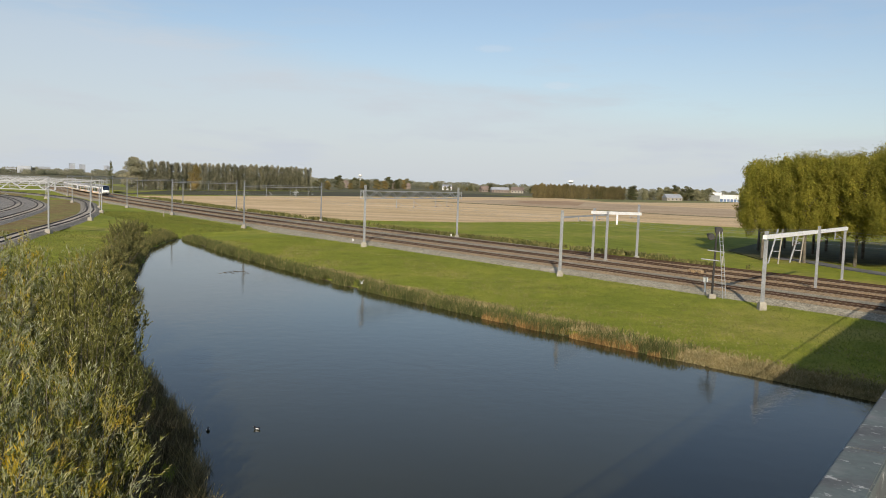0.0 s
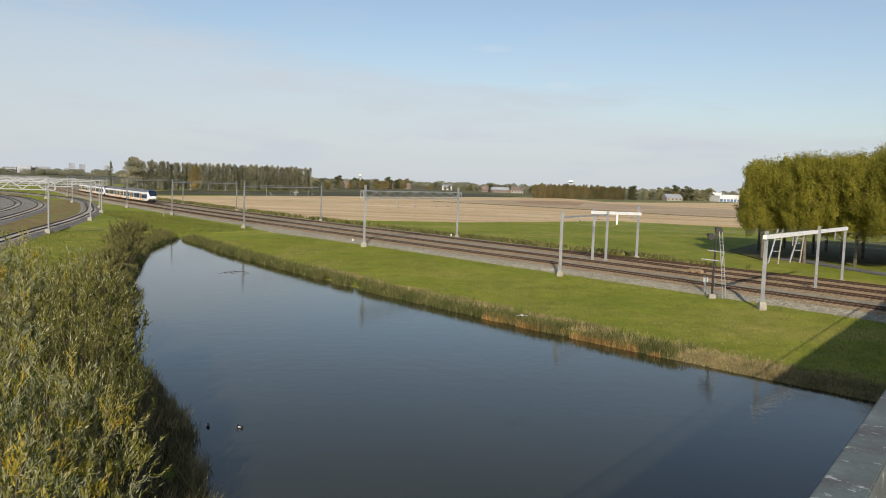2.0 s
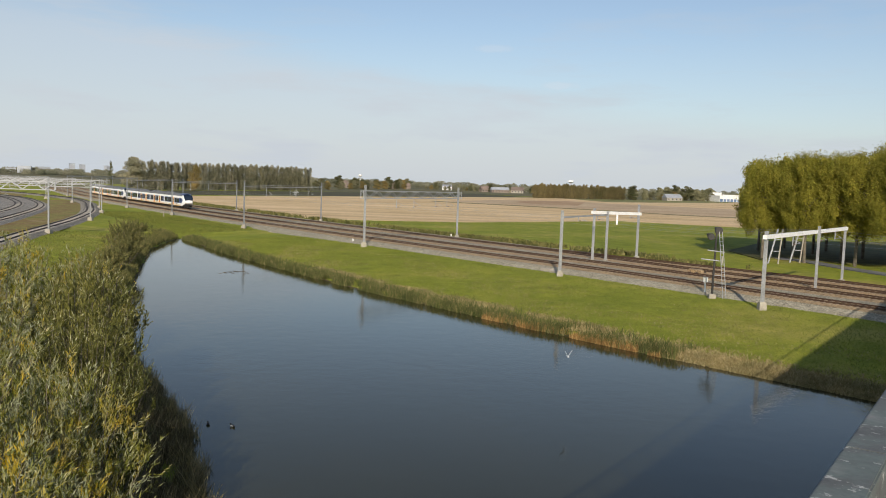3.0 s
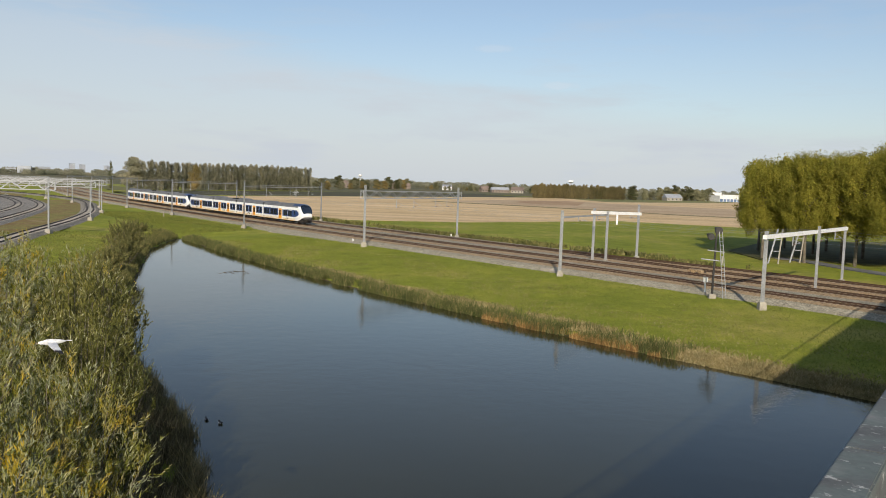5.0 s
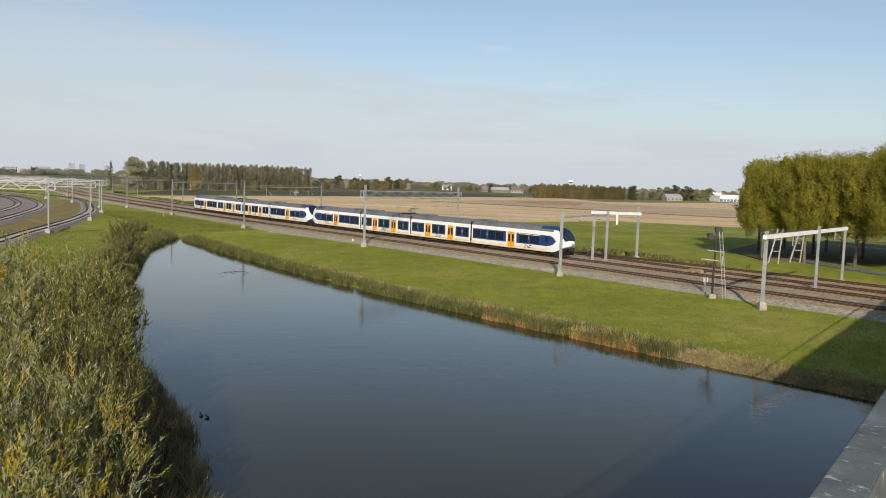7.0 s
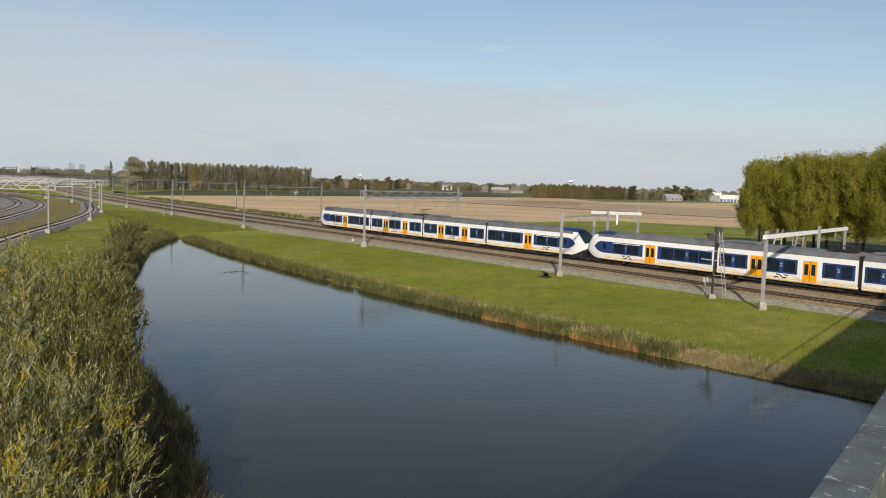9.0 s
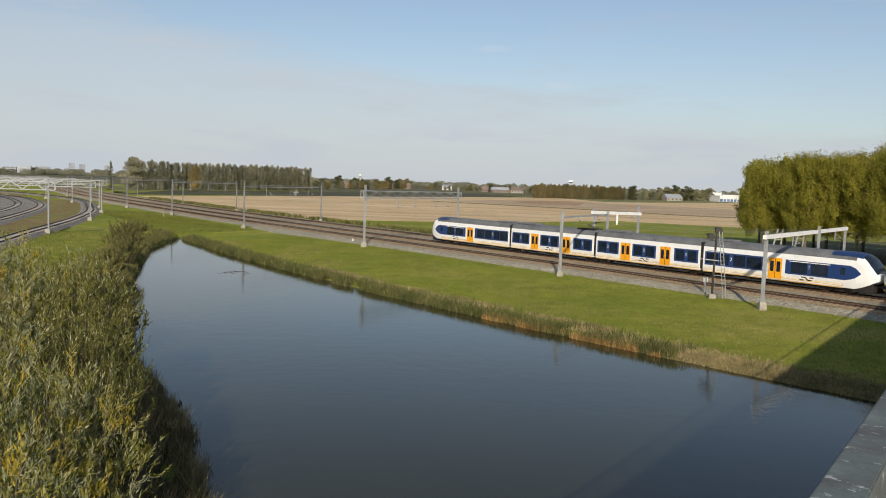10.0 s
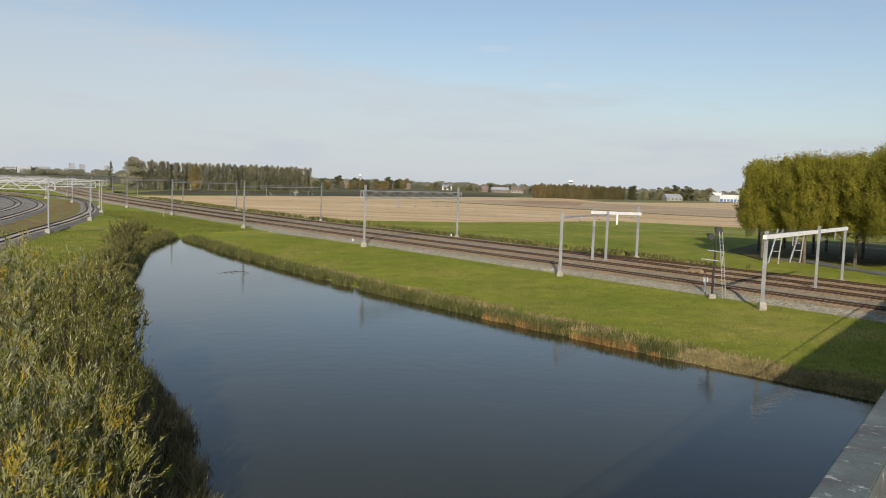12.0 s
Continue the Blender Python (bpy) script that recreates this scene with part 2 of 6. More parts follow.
def make_water():
    m, nt, b = material("pond_water", 0.05, 0, 0.33)
    b.inputs["Base Color"].default_value = (0.029, 0.029, 0.0125, 1)
    b.inputs["IOR"].default_value = 1.33
    p = position(nt)
    n1, n2 = add_noise(nt, 0.9, 3, 0.6, p), add_noise(nt, 4.0, 3, 0.6, p)
    h = nt.nodes.new("ShaderNodeMath")
    h.operation = "MULTIPLY_ADD"
    nt.links.new(n2.outputs["Fac"], h.inputs[0])
    h.inputs[1].default_value = 0.4
    nt.links.new(n1.outputs["Fac"], h.inputs[2])
    gust = add_noise(nt, 0.045, 3, 0.6, p)
    rough = nt.nodes.new("ShaderNodeMapRange")
    rough.inputs["From Min"].default_value, rough.inputs["From Max"].default_value = 0.38, 0.66
    rough.inputs["To Min"].default_value, rough.inputs["To Max"].default_value = 0.03, 0.1
    nt.links.new(gust.outputs["Fac"], rough.inputs["Value"])
    nt.links.new(rough.outputs["Result"], b.inputs["Roughness"])
    bump(nt, b, h.outputs[0], 0.09, 0.1)
    return m


M_WATER = make_water()

# ---- ground ----
def axis(lo, hi, step, far):
    xs = list(np.arange(lo, hi + step / 2, step))
    d = step
    while xs[-1] < far:
        d *= 1.25
        xs.append(xs[-1] + d)
    d = step
    while xs[0] > -far:
        d *= 1.25
        xs.insert(0, xs[0] - d)
    return xs


def build_ground():
    xs, ys = axis(-75, 60, 1.0, 4200), axis(15, 165, 1.0, 4200)
    v = [(x, y, ground_z(x, y) + 0.05 * noise.noise((x * 0.6, y * 0.6, 0))) for y in ys for x in xs]
    w = len(xs)
    f = [(j * w + i, j * w + i + 1, (j + 1) * w + i + 1, (j + 1) * w + i) for j in range(len(ys) - 1) for i in range(w - 1)]
    tagged(new("ground", mesh_from("ground", v, f, [M_GRASS], None, True)), "flat green meadow grass with sloping pond banks", "ground", kind="structure")
    pond = [rail_xy(s, lerp(s, SHORE_R) + 2.5) for s in range(-46, 141, 6)] + [rail_xy(s, lerp(s, SHORE_L) - 2.5) for s in range(140, -47, -6)]
    tagged(new("pond_water", mesh_from("pond_water", [(x, y, WATER_Z) for x, y in pond], [tuple(range(len(pond)))], [M_WATER])),
           "still dark pond water reflecting the sky", "water", kind="structure")


build_ground()


def field(name, pts, mat, label, z=-0.55):
    n = len(pts)
    v = [(x, y, z) for x, y in pts] + [(x, y, z - 0.3) for x, y in pts]
    f = [tuple(range(n))] + [(i, n + i, n + (i + 1) % n, (i + 1) % n) for i in range(n)]
    ob = tagged(new(name, mesh_from(name, v, f, [mat])), label, "field", kind="structure")
    return ob


field("stubble_field", [(-136, 360), (-60, 237), (-30, 203), (6, 214), (56, 259), (90, 240), (150, 240), (300, 600), (354, 991), (87, 772), (-65, 500)], M_STUBBLE, "harvested pale brown stubble field")
field("ditch_strip", [(-8, 462), (-1, 457), (40, 424), (74, 391), (101, 354), (128, 338), (122, 328), (97, 344), (71, 378), (38, 407), (-1, 441), (-7, 446)], mottled("ditch_grass", (0.13, 0.115, 0.045), (0.22, 0.18, 0.08), 0.1, 1.2, 0.95), "dull grass strip along a ditch across the stubble", -0.52)
field("headland", [(110, 790), (263, 931), (330, 985), (338, 919), (207, 734), (128, 640)], mottled("headland_grass", (0.15, 0.16, 0.05), (0.22, 0.21, 0.075), 0.02, 0.4, 0.95), "green grass headland beyond the stubble", -0.525)
field("red_soil_patch", [(51, 552), (92, 612), (102, 590), (77, 468), (55, 474), (45, 507)], mottled("red_soil", (0.3, 0.18, 0.1), (0.42, 0.29, 0.17), 0.025, 0.3, 0.95), "reddish brown patch of bare soil", -0.528)
field("far_meadow", [rail_xy(-295, 24), rail_xy(-420, 26), (-420, 640), (-330, 720), (-178, 507), (-160, 395)], mottled("dull_meadow", (0.12, 0.125, 0.045), (0.19, 0.18, 0.07), 0.015, 0.3, 0.95), "dull olive meadow beyond the railway", -0.58)
field("far_farmland", [(-2600, 900), (-700, 700), (-330, 735), (-178, 620), (-100, 700), (40, 905), (110, 800), (263, 940), (335, 990), (700, 900), (3000, 800), (3600, 3200), (0, 4100), (-3300, 3000)], mottled("far_farmland", (0.085, 0.085, 0.04), (0.15, 0.135, 0.065), 0.006, 0.05, 0.95), "dull olive farmland towards the horizon", -0.5)
field("dark_field", [(-152, 372), (-66, 506), (87, 778), (40, 900), (-100, 690), (-172, 505)], M_DARKFIELD, "dark green-brown ploughed field strip", -0.57)
field("harrowed_field", [(-2, 470), (20, 520), (32, 558), (94, 630), (118, 572), (189, 512), (126, 341), (101, 357), (74, 395), (40, 428)], mottled("harrowed_soil", (0.38, 0.27, 0.165), (0.5, 0.38, 0.245), 0.03, 0.7, 0.95, relief=0.5, depth=0.1), "greyish harrowed strip across the stubble", -0.535)


# ---- railway ----
def line_path(l, z, a=-420, b=150, step=6):
    off = l if callable(l) else (lambda s: l)
    return [(*rail_xy(s, off(s)), z) for s in np.arange(a, b + 1, step)]


def ease(s, a, b, u, v):
    k = min(max((s - a) / (b - a), 0), 1)
    return u + (v - u) * k * k * (3 - 2 * k)


TRACKS = [lambda s: ease(s, 25, 65, -5.2, -5.9), lambda s: 1.42, lambda s: ease(s, 5, 50, 9.8, 6.6), lambda s: ease(s, -5, 55, 9.8, 12.2)]
tagged(part("ballast_bed", Shape().sweep(line_path(0, 0), [(-10.4, -0.95), (-8.3, -0.26), (14.3, -0.26), (16.3, -0.85)]), M_BALLAST),
       "grey crushed stone ballast bed under the tracks", "ballast", kind="structure")
RAIL = [(-0.07, -0.17), (0.07, -0.17), (0.02, -0.14), (0.02, -0.05), (0.037, -0.035), (0.037, 0), (-0.037, 0), (-0.037, -0.035), (-0.02, -0.05), (-0.02, -0.14)]


def build_track(path_of, a, b, label, z=0.0, sleepers=None, bed=None, tie=None, steel=None, rail_edge=None, wide=2.5):
    """A track along path_of(s, sideways) between a and b: bed, two rails, sleepers."""
    track = thing("railway_track", label, "railway track", "railway tracks", "structure")
    ss = np.arange(a, b + 1, 5)
    centre = [(*path_of(s, 0), z) for s in ss]
    part("track_bed", Shape().sweep(centre, [(-wide, -0.255), (-1.3, -0.185), (1.3, -0.185), (wide, -0.255)]), bed or M_RUSTBED, track)
    for g in (-0.7535, 0.7535):
        part("rail", Shape().sweep([(*path_of(s, g), z) for s in ss], RAIL), steel or M_RAIL, track)
    # optional dark strip under each rail, widening its line
    for g in (-0.7535, 0.7535) if rail_edge else ():
        part("grime_strip", Shape().sweep([(*path_of(s, g), z) for s in ss], [(-0.27, -0.19), (-0.2, -0.13), (0.2, -0.13), (0.27, -0.19)]), rail_edge, track, "dark strip along the rail")
    sh = Shape()
    for s in np.arange(*(sleepers or (a, b)), 0.6):
        sh.beam((*path_of(s, -1.25), z - 0.17), (*path_of(s, 1.25), z - 0.17), 0.24, 0.07)
    tagged(part("sleepers", sh, tie or M_SLEEPER, track), kind="stuff")
    return track


M_RAILEDGE = mottled("dark_ballast", (0.05, 0.043, 0.036), (0.1, 0.088, 0.075), 0.4, 7, 0.9)
M_YARDTIE = mottled("grey_sleeper_concrete", (0.24, 0.225, 0.2), (0.33, 0.31, 0.28), 0.8, 9, 0.95)
M_SLEEPER = mottled("sleeper_concrete", (0.25, 0.195, 0.135), (0.35, 0.28, 0.205), 0.8, 9, 0.95)
build_track(lambda s, g: rail_xy(s, TRACKS[0](s) + g), -420, 150, "rusty dark steel rails of the track beside the pond", sleepers=(-60, 100))
build_track(lambda s, g: rail_xy(s, TRACKS[1](s) + g), -420, 150, "brown steel rails on which the train runs", sleepers=(-60, 100))
build_track(lambda s, g: rail_xy(s, TRACKS[2](s) + g), -420, 150, "brown rusty steel rails beside the pasture", sleepers=(-60, 100))
build_track(lambda s, g: rail_xy(s, TRACKS[3](s) + g), -2, 150, "brown rusty rails branching off through a switch", sleepers=(8, 100))

# switch gear between the tracks
gear = thing("switch_machine", "dusty brown switch machine with rods between the tracks", "switch machine", m=pose(*rail_xy(43.5, 4.2), -0.26, 0, 0, rail_heading(43)))
part("housing", Shape().box(-0.9, -0.35, 0, 0.9, 0.35, 0.42, chamfer=0.06), M_RUSTBED, gear)
part("lid", Shape().box(-0.75, -0.3, 0.42, 0.75, 0.3, 0.5, chamfer=0.03), M_SLEEPER, gear)
for x in (-0.5, 0.5):
    part("throw_rod", Shape().tube((x, -1.6, 0.12), (x, 1.2, 0.12), 0.05), M_DARK, gear)

# ---- yard tracks on the far bank ----
YARD_A = [(-47, 40), (-51, 70), (-55.5, 95), (-59, 108), (-62.8, 120.7), (-67.3, 137.6), (-74.1, 161.9), (-85, 194), (-98, 224), (-115, 260), (-135, 291), (-165, 324), (-215, 368), (-290, 425)]
YARD_B = [(-62, 60), (-72, 110), (-78, 135), (-83.2, 151.8), (-89.2, 169.2), (-99, 196), (-110.5, 222), (-125, 248), (-144, 276), (-170, 303), (-215, 340), (-290, 392)]


def curve_path(pts):
    """Smooth plan path through pts, by arc length."""
    out = []
    P = [Vector(p) for p in pts]
    for i in range(len(P) - 1):
        a, b, c, d = P[max(i - 1, 0)], P[i], P[i + 1], P[min(i + 2, len(P) - 1)]
        for k in range(12):
            u = k / 12
            out.append(0.5 * ((2 * b) + (c - a) * u + (2 * a - 5 * b + 4 * c - d) * u * u + (3 * b - a - 3 * c + d) * u ** 3))
    out.append(P[-1])
    run = [0.0]
    for p, q in zip(out, out[1:]):
        run.append(run[-1] + (q - p).length)
    xs, ys = [p.x for p in out], [p.y for p in out]

    def at(s, g=0.0):
        x, y = np.interp(s, run, xs), np.interp(s, run, ys)
        d = Vector((np.interp(s + 1.5, run, xs) - np.interp(s - 1.5, run, xs), np.interp(s + 1.5, run, ys) - np.interp(s - 1.5, run, ys))).normalized()
        return float(x - d.y * g), float(y + d.x * g)
    return at, run[-1]


for i, (pts, offs) in enumerate(((YARD_A, (0,)), (YARD_B, (0, 5.5, 11.5)))):
    at, total = curve_path(pts)
    stone = M_PALEBED if i else M_YARDBED
    lo, hi = min(offs) - 1.75, max(offs) + 1.75
    path = [(*at(s), 0) for s in np.arange(0, total - 2, 5)]
    tagged(part("yard_ballast", Shape().sweep(path, [(lo - 0.7, -0.62), (lo, -0.3), (hi, -0.3), (hi + 0.7, -0.62)]), stone), "pale grey ballast under the curved yard tracks", "ballast", kind="structure")
    for o in offs:
        build_track(lambda s, g: at(s, g + o), 0, total - 4, "curved pale yard track on grey ballast", sleepers=(60, 180), bed=stone, tie=M_YARDTIE, steel=M_DARK, rail_edge=M_RAILEDGE, wide=1.7)

def make_dry_grass():
    m, nt, b = material("dry_grass", 0.95, 0, 0.15)
    p = position(nt)
    n1, n2 = add_noise(nt, 0.11, 5, 0.65, p), add_noise(nt, 1.6, 4, 0.7, p)
    c = ramp(nt, n1.outputs["Fac"], [(0.34, (0.16, 0.17, 0.04)), (0.46, (0.25, 0.215, 0.075)), (0.58, (0.21, 0.14, 0.06)), (0.7, (0.34, 0.28, 0.15))])
    c = mix(nt, "MULTIPLY", 0.9, c, ramp(nt, n2.outputs["Fac"], [(0.3, (0.65, 0.65, 0.65)), (0.7, (1.3, 1.3, 1.3))]))
    nt.links.new(c, b.inputs["Base Color"])
    bump(nt, b, n2.outputs["Fac"], 0.6, 0.08)
    return m


M_DRY = make_dry_grass()
field("dry_yard_ground", [(-60.5, 104), (-71, 142), (-79, 172), (-92, 205), (-112, 250), (-130, 278), (-132, 262), (-117, 239), (-104, 212), (-93, 186), (-86, 166), (-80, 148), (-74, 125), (-69, 104)],
      M_DRY, "dry brown grass between the yard tracks")
field("yard_verge", [(-128, 249), (-150, 285), (-165, 322), (-215, 366), (-420, 510), (-700, 430), (-420, 180), (-140, 120), (-96, 165)], M_DRY, "dry brown grass beyond the yard tracks", -0.54)
PORTALS = "catenary portals over the tracks"


def foundation(parent, x, y, top=-0.1, r=0.42):
    part("foundation", Shape().loft([[(x + a * k, y + b * k) for a, b in ((-1, -1), (1, -1), (1, 1), (-1, 1))] for k in (r * 1.25, r * 1.2, r, r * 0.92)], [-1.0, top - 0.45, top - 0.05, top]), M_CONCRETE, parent)


def h_mast(parent, x, y, z0, h, w, turn, mat=None):
    """A rolled H section."""
    m = Matrix.Translation((x, y, 0)) @ pose(0, 0, 0, 0, 0, turn)
    k, f = w / 2, w * 0.09
    sh = Shape().box(-k, -k, z0, k, -k + f, h, m).box(-k, k - f, z0, k, k, h, m).box(-f / 2, -k + f, z0, f / 2, k - f, h, m)
    ob = part("mast", sh, mat or M_GALV, parent)
    part("mast_cap", Shape().box(-k - 0.02, -k - 0.02, h, k + 0.02, k + 0.02, h + 0.03, m), mat or M_GALV, ob)
    return ob


def hanger(parent, x, y, z, drop, swing):
    """A drop post with its insulated arm under a beam."""
    post = part("drop_post", Shape().tube((x, y, z), (x, y, z - drop), 0.05), M_GALV, parent)
    dx, dy = UD.x * swing, UD.y * swing
    nx, ny = ND.x * 1.4, ND.y * 1.4
    part("arm", Shape().tube((x, y, z - drop * 0.9), (x + nx, y + ny, z - drop * 0.75), 0.025, n=6).tube((x, y, z - drop * 0.35), (x + nx, y + ny, z - drop * 0.75), 0.02, n=6), M_GALV, post)
    ins = Shape()
    for i in range(4):
        ins.tube((x + nx * (0.12 + i * 0.05), y + ny * (0.12 + i * 0.05), z - drop * 0.88), (x + nx * (0.15 + i * 0.05), y + ny * (0.15 + i * 0.05), z - drop * 0.87), 0.07, n=8)
    part("insulator", ins, M_INSUL, post)


M_INSUL = mottled("insulator_brown", (0.16, 0.1, 0.07), (0.22, 0.15, 0.1), 2, 9, 0.3, spec=0.6)


def lattice_beam(parent, a, b, depth, wide, bays):
    """A zigzag truss between two points, its top chord at their height."""
    a, b = Vector(a), Vector(b)
    d = (b - a)
    n = Vector((-d.y, d.x, 0)).normalized() * wide / 2
    dn = Vector((0, 0, -depth))
    for off, name in ((Vector(), "top_chord"), (dn, "bottom_chord")):
        for k in (-1, 1):
            part(name, Shape().beam(a + off + n * k, b + off + n * k, 0.11, 0.11), M_GALV, parent)
    for k in (-1, 1):
        for i in range(bays):
            p, q = a + d * (i / bays), a + d * ((i + 1) / bays)
            m = (p + q) / 2
            part("brace", Shape().beam(p + n * k, m + dn + n * k, 0.12, 0.07).beam(m + dn + n * k, q + n * k, 0.07, 0.07), M_GALV, parent)
    for e in (a, b):
        part("end_frame", Shape().beam(e + n, e + n + dn, 0.1, 0.1).beam(e - n, e - n + dn, 0.1, 0.1).beam(e + n, e - n, 0.1, 0.1).beam(e + n + dn, e - n + dn, 0.1, 0.1), M_GALV, parent)


def spot(s, l):
    return rail_xy(s, l)


def near_portals():
    turn = math.degrees(TH)
    # white box beam on three masts
    p = thing("catenary_portal", "three-legged portal with a white box beam on grey masts", "catenary portal", PORTALS)
    masts = [(*spot(62.2, -12.7), 6.15), (*spot(58.5, 3.6), 6.25), (*spot(55.3, 15.8), 6.0)]
    for (x, y, h), w in zip(masts, (0.25, 0.21, 0.21)):
        h_mast(p, x, y, -0.4, h, w, turn)
        foundation(p, x, y, -0.08 if w > 0.23 else -0.15, 0.27 if w > 0.23 else 0.25)
    a, b = Vector((masts[0][0], masts[0][1], 5.65)), Vector((masts[2][0], masts[2][1], 5.75))
    e = (b - a).normalized()
    part("box_beam", Shape().beam(a - e * 0.5, b + e * 0.6, 0.32, 0.36), M_WHITEPAINT, p, "white painted box beam")
    for f in (0.28, 0.62, 0.84):
        c = a.lerp(b, f)
        hanger(p, c.x, c.y, c.z - 0.2, 0.9, 1)
    # slim grey beam
    p = thing("catenary_portal", "two grey masts joined by a slim grey beam", "catenary portal", PORTALS)
    m0, m1 = spot(36.4, -11.6), spot(28.1, 5.9)
    h_mast(p, *m0, -0.4, 6.75, 0.25, turn)
    foundation(p, *m0, -0.08, 0.27)
    h_mast(p, *m1, -0.5, 6.35, 0.25, turn)
    foundation(p, *m1, -0.12, 0.3)
    part("beam", Shape().beam((*m0, 6.0), (*m1, 5.95), 0.16, 0.2), M_GALV, p)
    for f in (0.32, 0.75):
        c = Vector((*m0, 5.9)).lerp(Vector((*m1, 5.85)), f)
        hanger(p, c.x, c.y, c.z, 0.5, 1)
    # short white beam over the outer tracks
    p = thing("catenary_portal", "short portal with a white box beam", "catenary portal", PORTALS)
    m0, m1 = spot(26.9, 4.6), spot(25.8, 15.3)
    for m, h in ((m0, 6.75), (m1, 7.3)):
        h_mast(p, *m, -0.5, h, 0.26, turn)
        foundation(p, *m, -0.1, 0.3)
    a, b = Vector((*m0, 6.2)), Vector((*m1, 5.98))
    e = (b - a).normalized()
    part("box_beam", Shape().beam(a - e * 0.5, b + e * 0.5, 0.34, 0.42), M_WHITEPAINT, p, "white painted box beam")
    c = a.lerp(b, 0.5)
    part("drop_post", Shape().box(c.x - 0.12, c.y - 0.12, 4.5, c.x + 0.12, c.y + 0.12, 6.0), M_WHITEPAINT, p)
    hanger(p, *a.lerp(b, 0.8).xy, 5.85, 0.5, 1)


near_portals()


def lattice_portal(m0, m1, h, top, depth, bays, over=0.8):
    p = thing("catenary_portal", "grey lattice truss portal on two steel masts", "catenary portal", PORTALS)
    for m in (m0, m1):
        h_mast(p, *m, -0.5, h, 0.27, math.degrees(TH))
        foundation(p, *m, 0.0, 0.36)
    a, b = Vector((*m0, top)), Vector((*m1, top))
    e = (b - a).normalized() * over
    lattice_beam(p, a - e, b + e, depth, 0.5, bays)
    for f in (0.3, 0.48, 0.72, 0.86):
        c = a.lerp(b, f)
        hanger(p, c.x, c.y, top - depth, 1.6, 1)


def slim_portal(m0, m1, h, z, drops):
    p = thing("catenary_portal", "slim grey beam portal with hanging contact supports", "catenary portal", PORTALS)
    for m in (m0, m1):
        h_mast(p, *m, -0.5, h, 0.24, math.degrees(TH), M_GALVOLD)
        foundation(p, *m, -0.05, 0.34)
    a, b = Vector((*m0, z)), Vector((*m1, z))
    part("beam", Shape().beam(a, b, 0.2, 0.14), M_GALV, p)
    part("stay", Shape().beam(a + Vector((0, 0, 0.35)), b + Vector((0, 0, 0.35)), 0.07, 0.07), M_GALV, p)
    for f in drops:
        c = a.lerp(b, f)
        hanger(p, c.x, c.y, z, 2.0, 1)
    return p


lattice_portal(spot(-5.3, -11.4), spot(-15.9, 15.5), 8.7, 7.85, 1.15, 8)
fan_portal = slim_portal(spot(-50.3, -11.6), spot(-68.9, 15.7), 8.6, 7.4, (0.25, 0.55, 0.8))
fx, fy = (Vector(spot(-50.3, -11.6)).lerp(Vector(spot(-68.9, 15.7)), 0.63)).to_tuple()
fan = part("section_switch", Shape().beam((fx, fy, 5.2), (fx, fy, 7.4), 0.12, 0.12), M_GALV, fan_portal)
for k in range(5):
    a = 0.5 + k * 0.55
    part("insulator", Shape().tube((fx, fy, 6.1), (fx + math.cos(a) * 0.75, fy, 6.1 + math.sin(a) * 0.6), 0.07, 0.06), M_GALV, fan, "pale insulator")
slim_portal(spot(-99.1, -10.3), spot(-122.6, 15.8), 8.25, 7.35, (0.25, 0.52, 0.8))
slim_portal(spot(-139.2, -11.2), spot(-163.3, 12.4), 8.0, 7.3, (0.25, 0.52, 0.8))
slim_portal(spot(-190, -11.2), spot(-234, 13.7), 7.8, 7.2, (0.3, 0.6, 0.85))
slim_portal(spot(-245, -11.2), spot(-290, 13.7), 7.8, 7.2, (0.3, 0.6, 0.85))


def yard_portal(m0, span, turn, h, top, depth, label):
    p = thing("catenary_portal", label, "catenary portal", "portals over the yard")
    d = Vector((-math.cos(turn), -math.sin(turn)))
    ends = [Vector(m0), Vector(m0) + d * span]
    for m in ends:
        h_mast(p, m.x, m.y, -0.6, h, 0.24, 15, M_GALVOLD)
        foundation(p, m.x, m.y, 0.1, 0.38)
    a, b = Vector((*ends[0], top)), Vector((*ends[1], top))
    e = (b - a).normalized()
    lattice_beam(p, a - e * 1.0, b + e * 1.0, depth, 0.6, int(span / 3))
    for f in (0.2, 0.45, 0.75):
        c = a.lerp(b, f)
        hanger(p, c.x, c.y, top - depth, 1.2, 1)


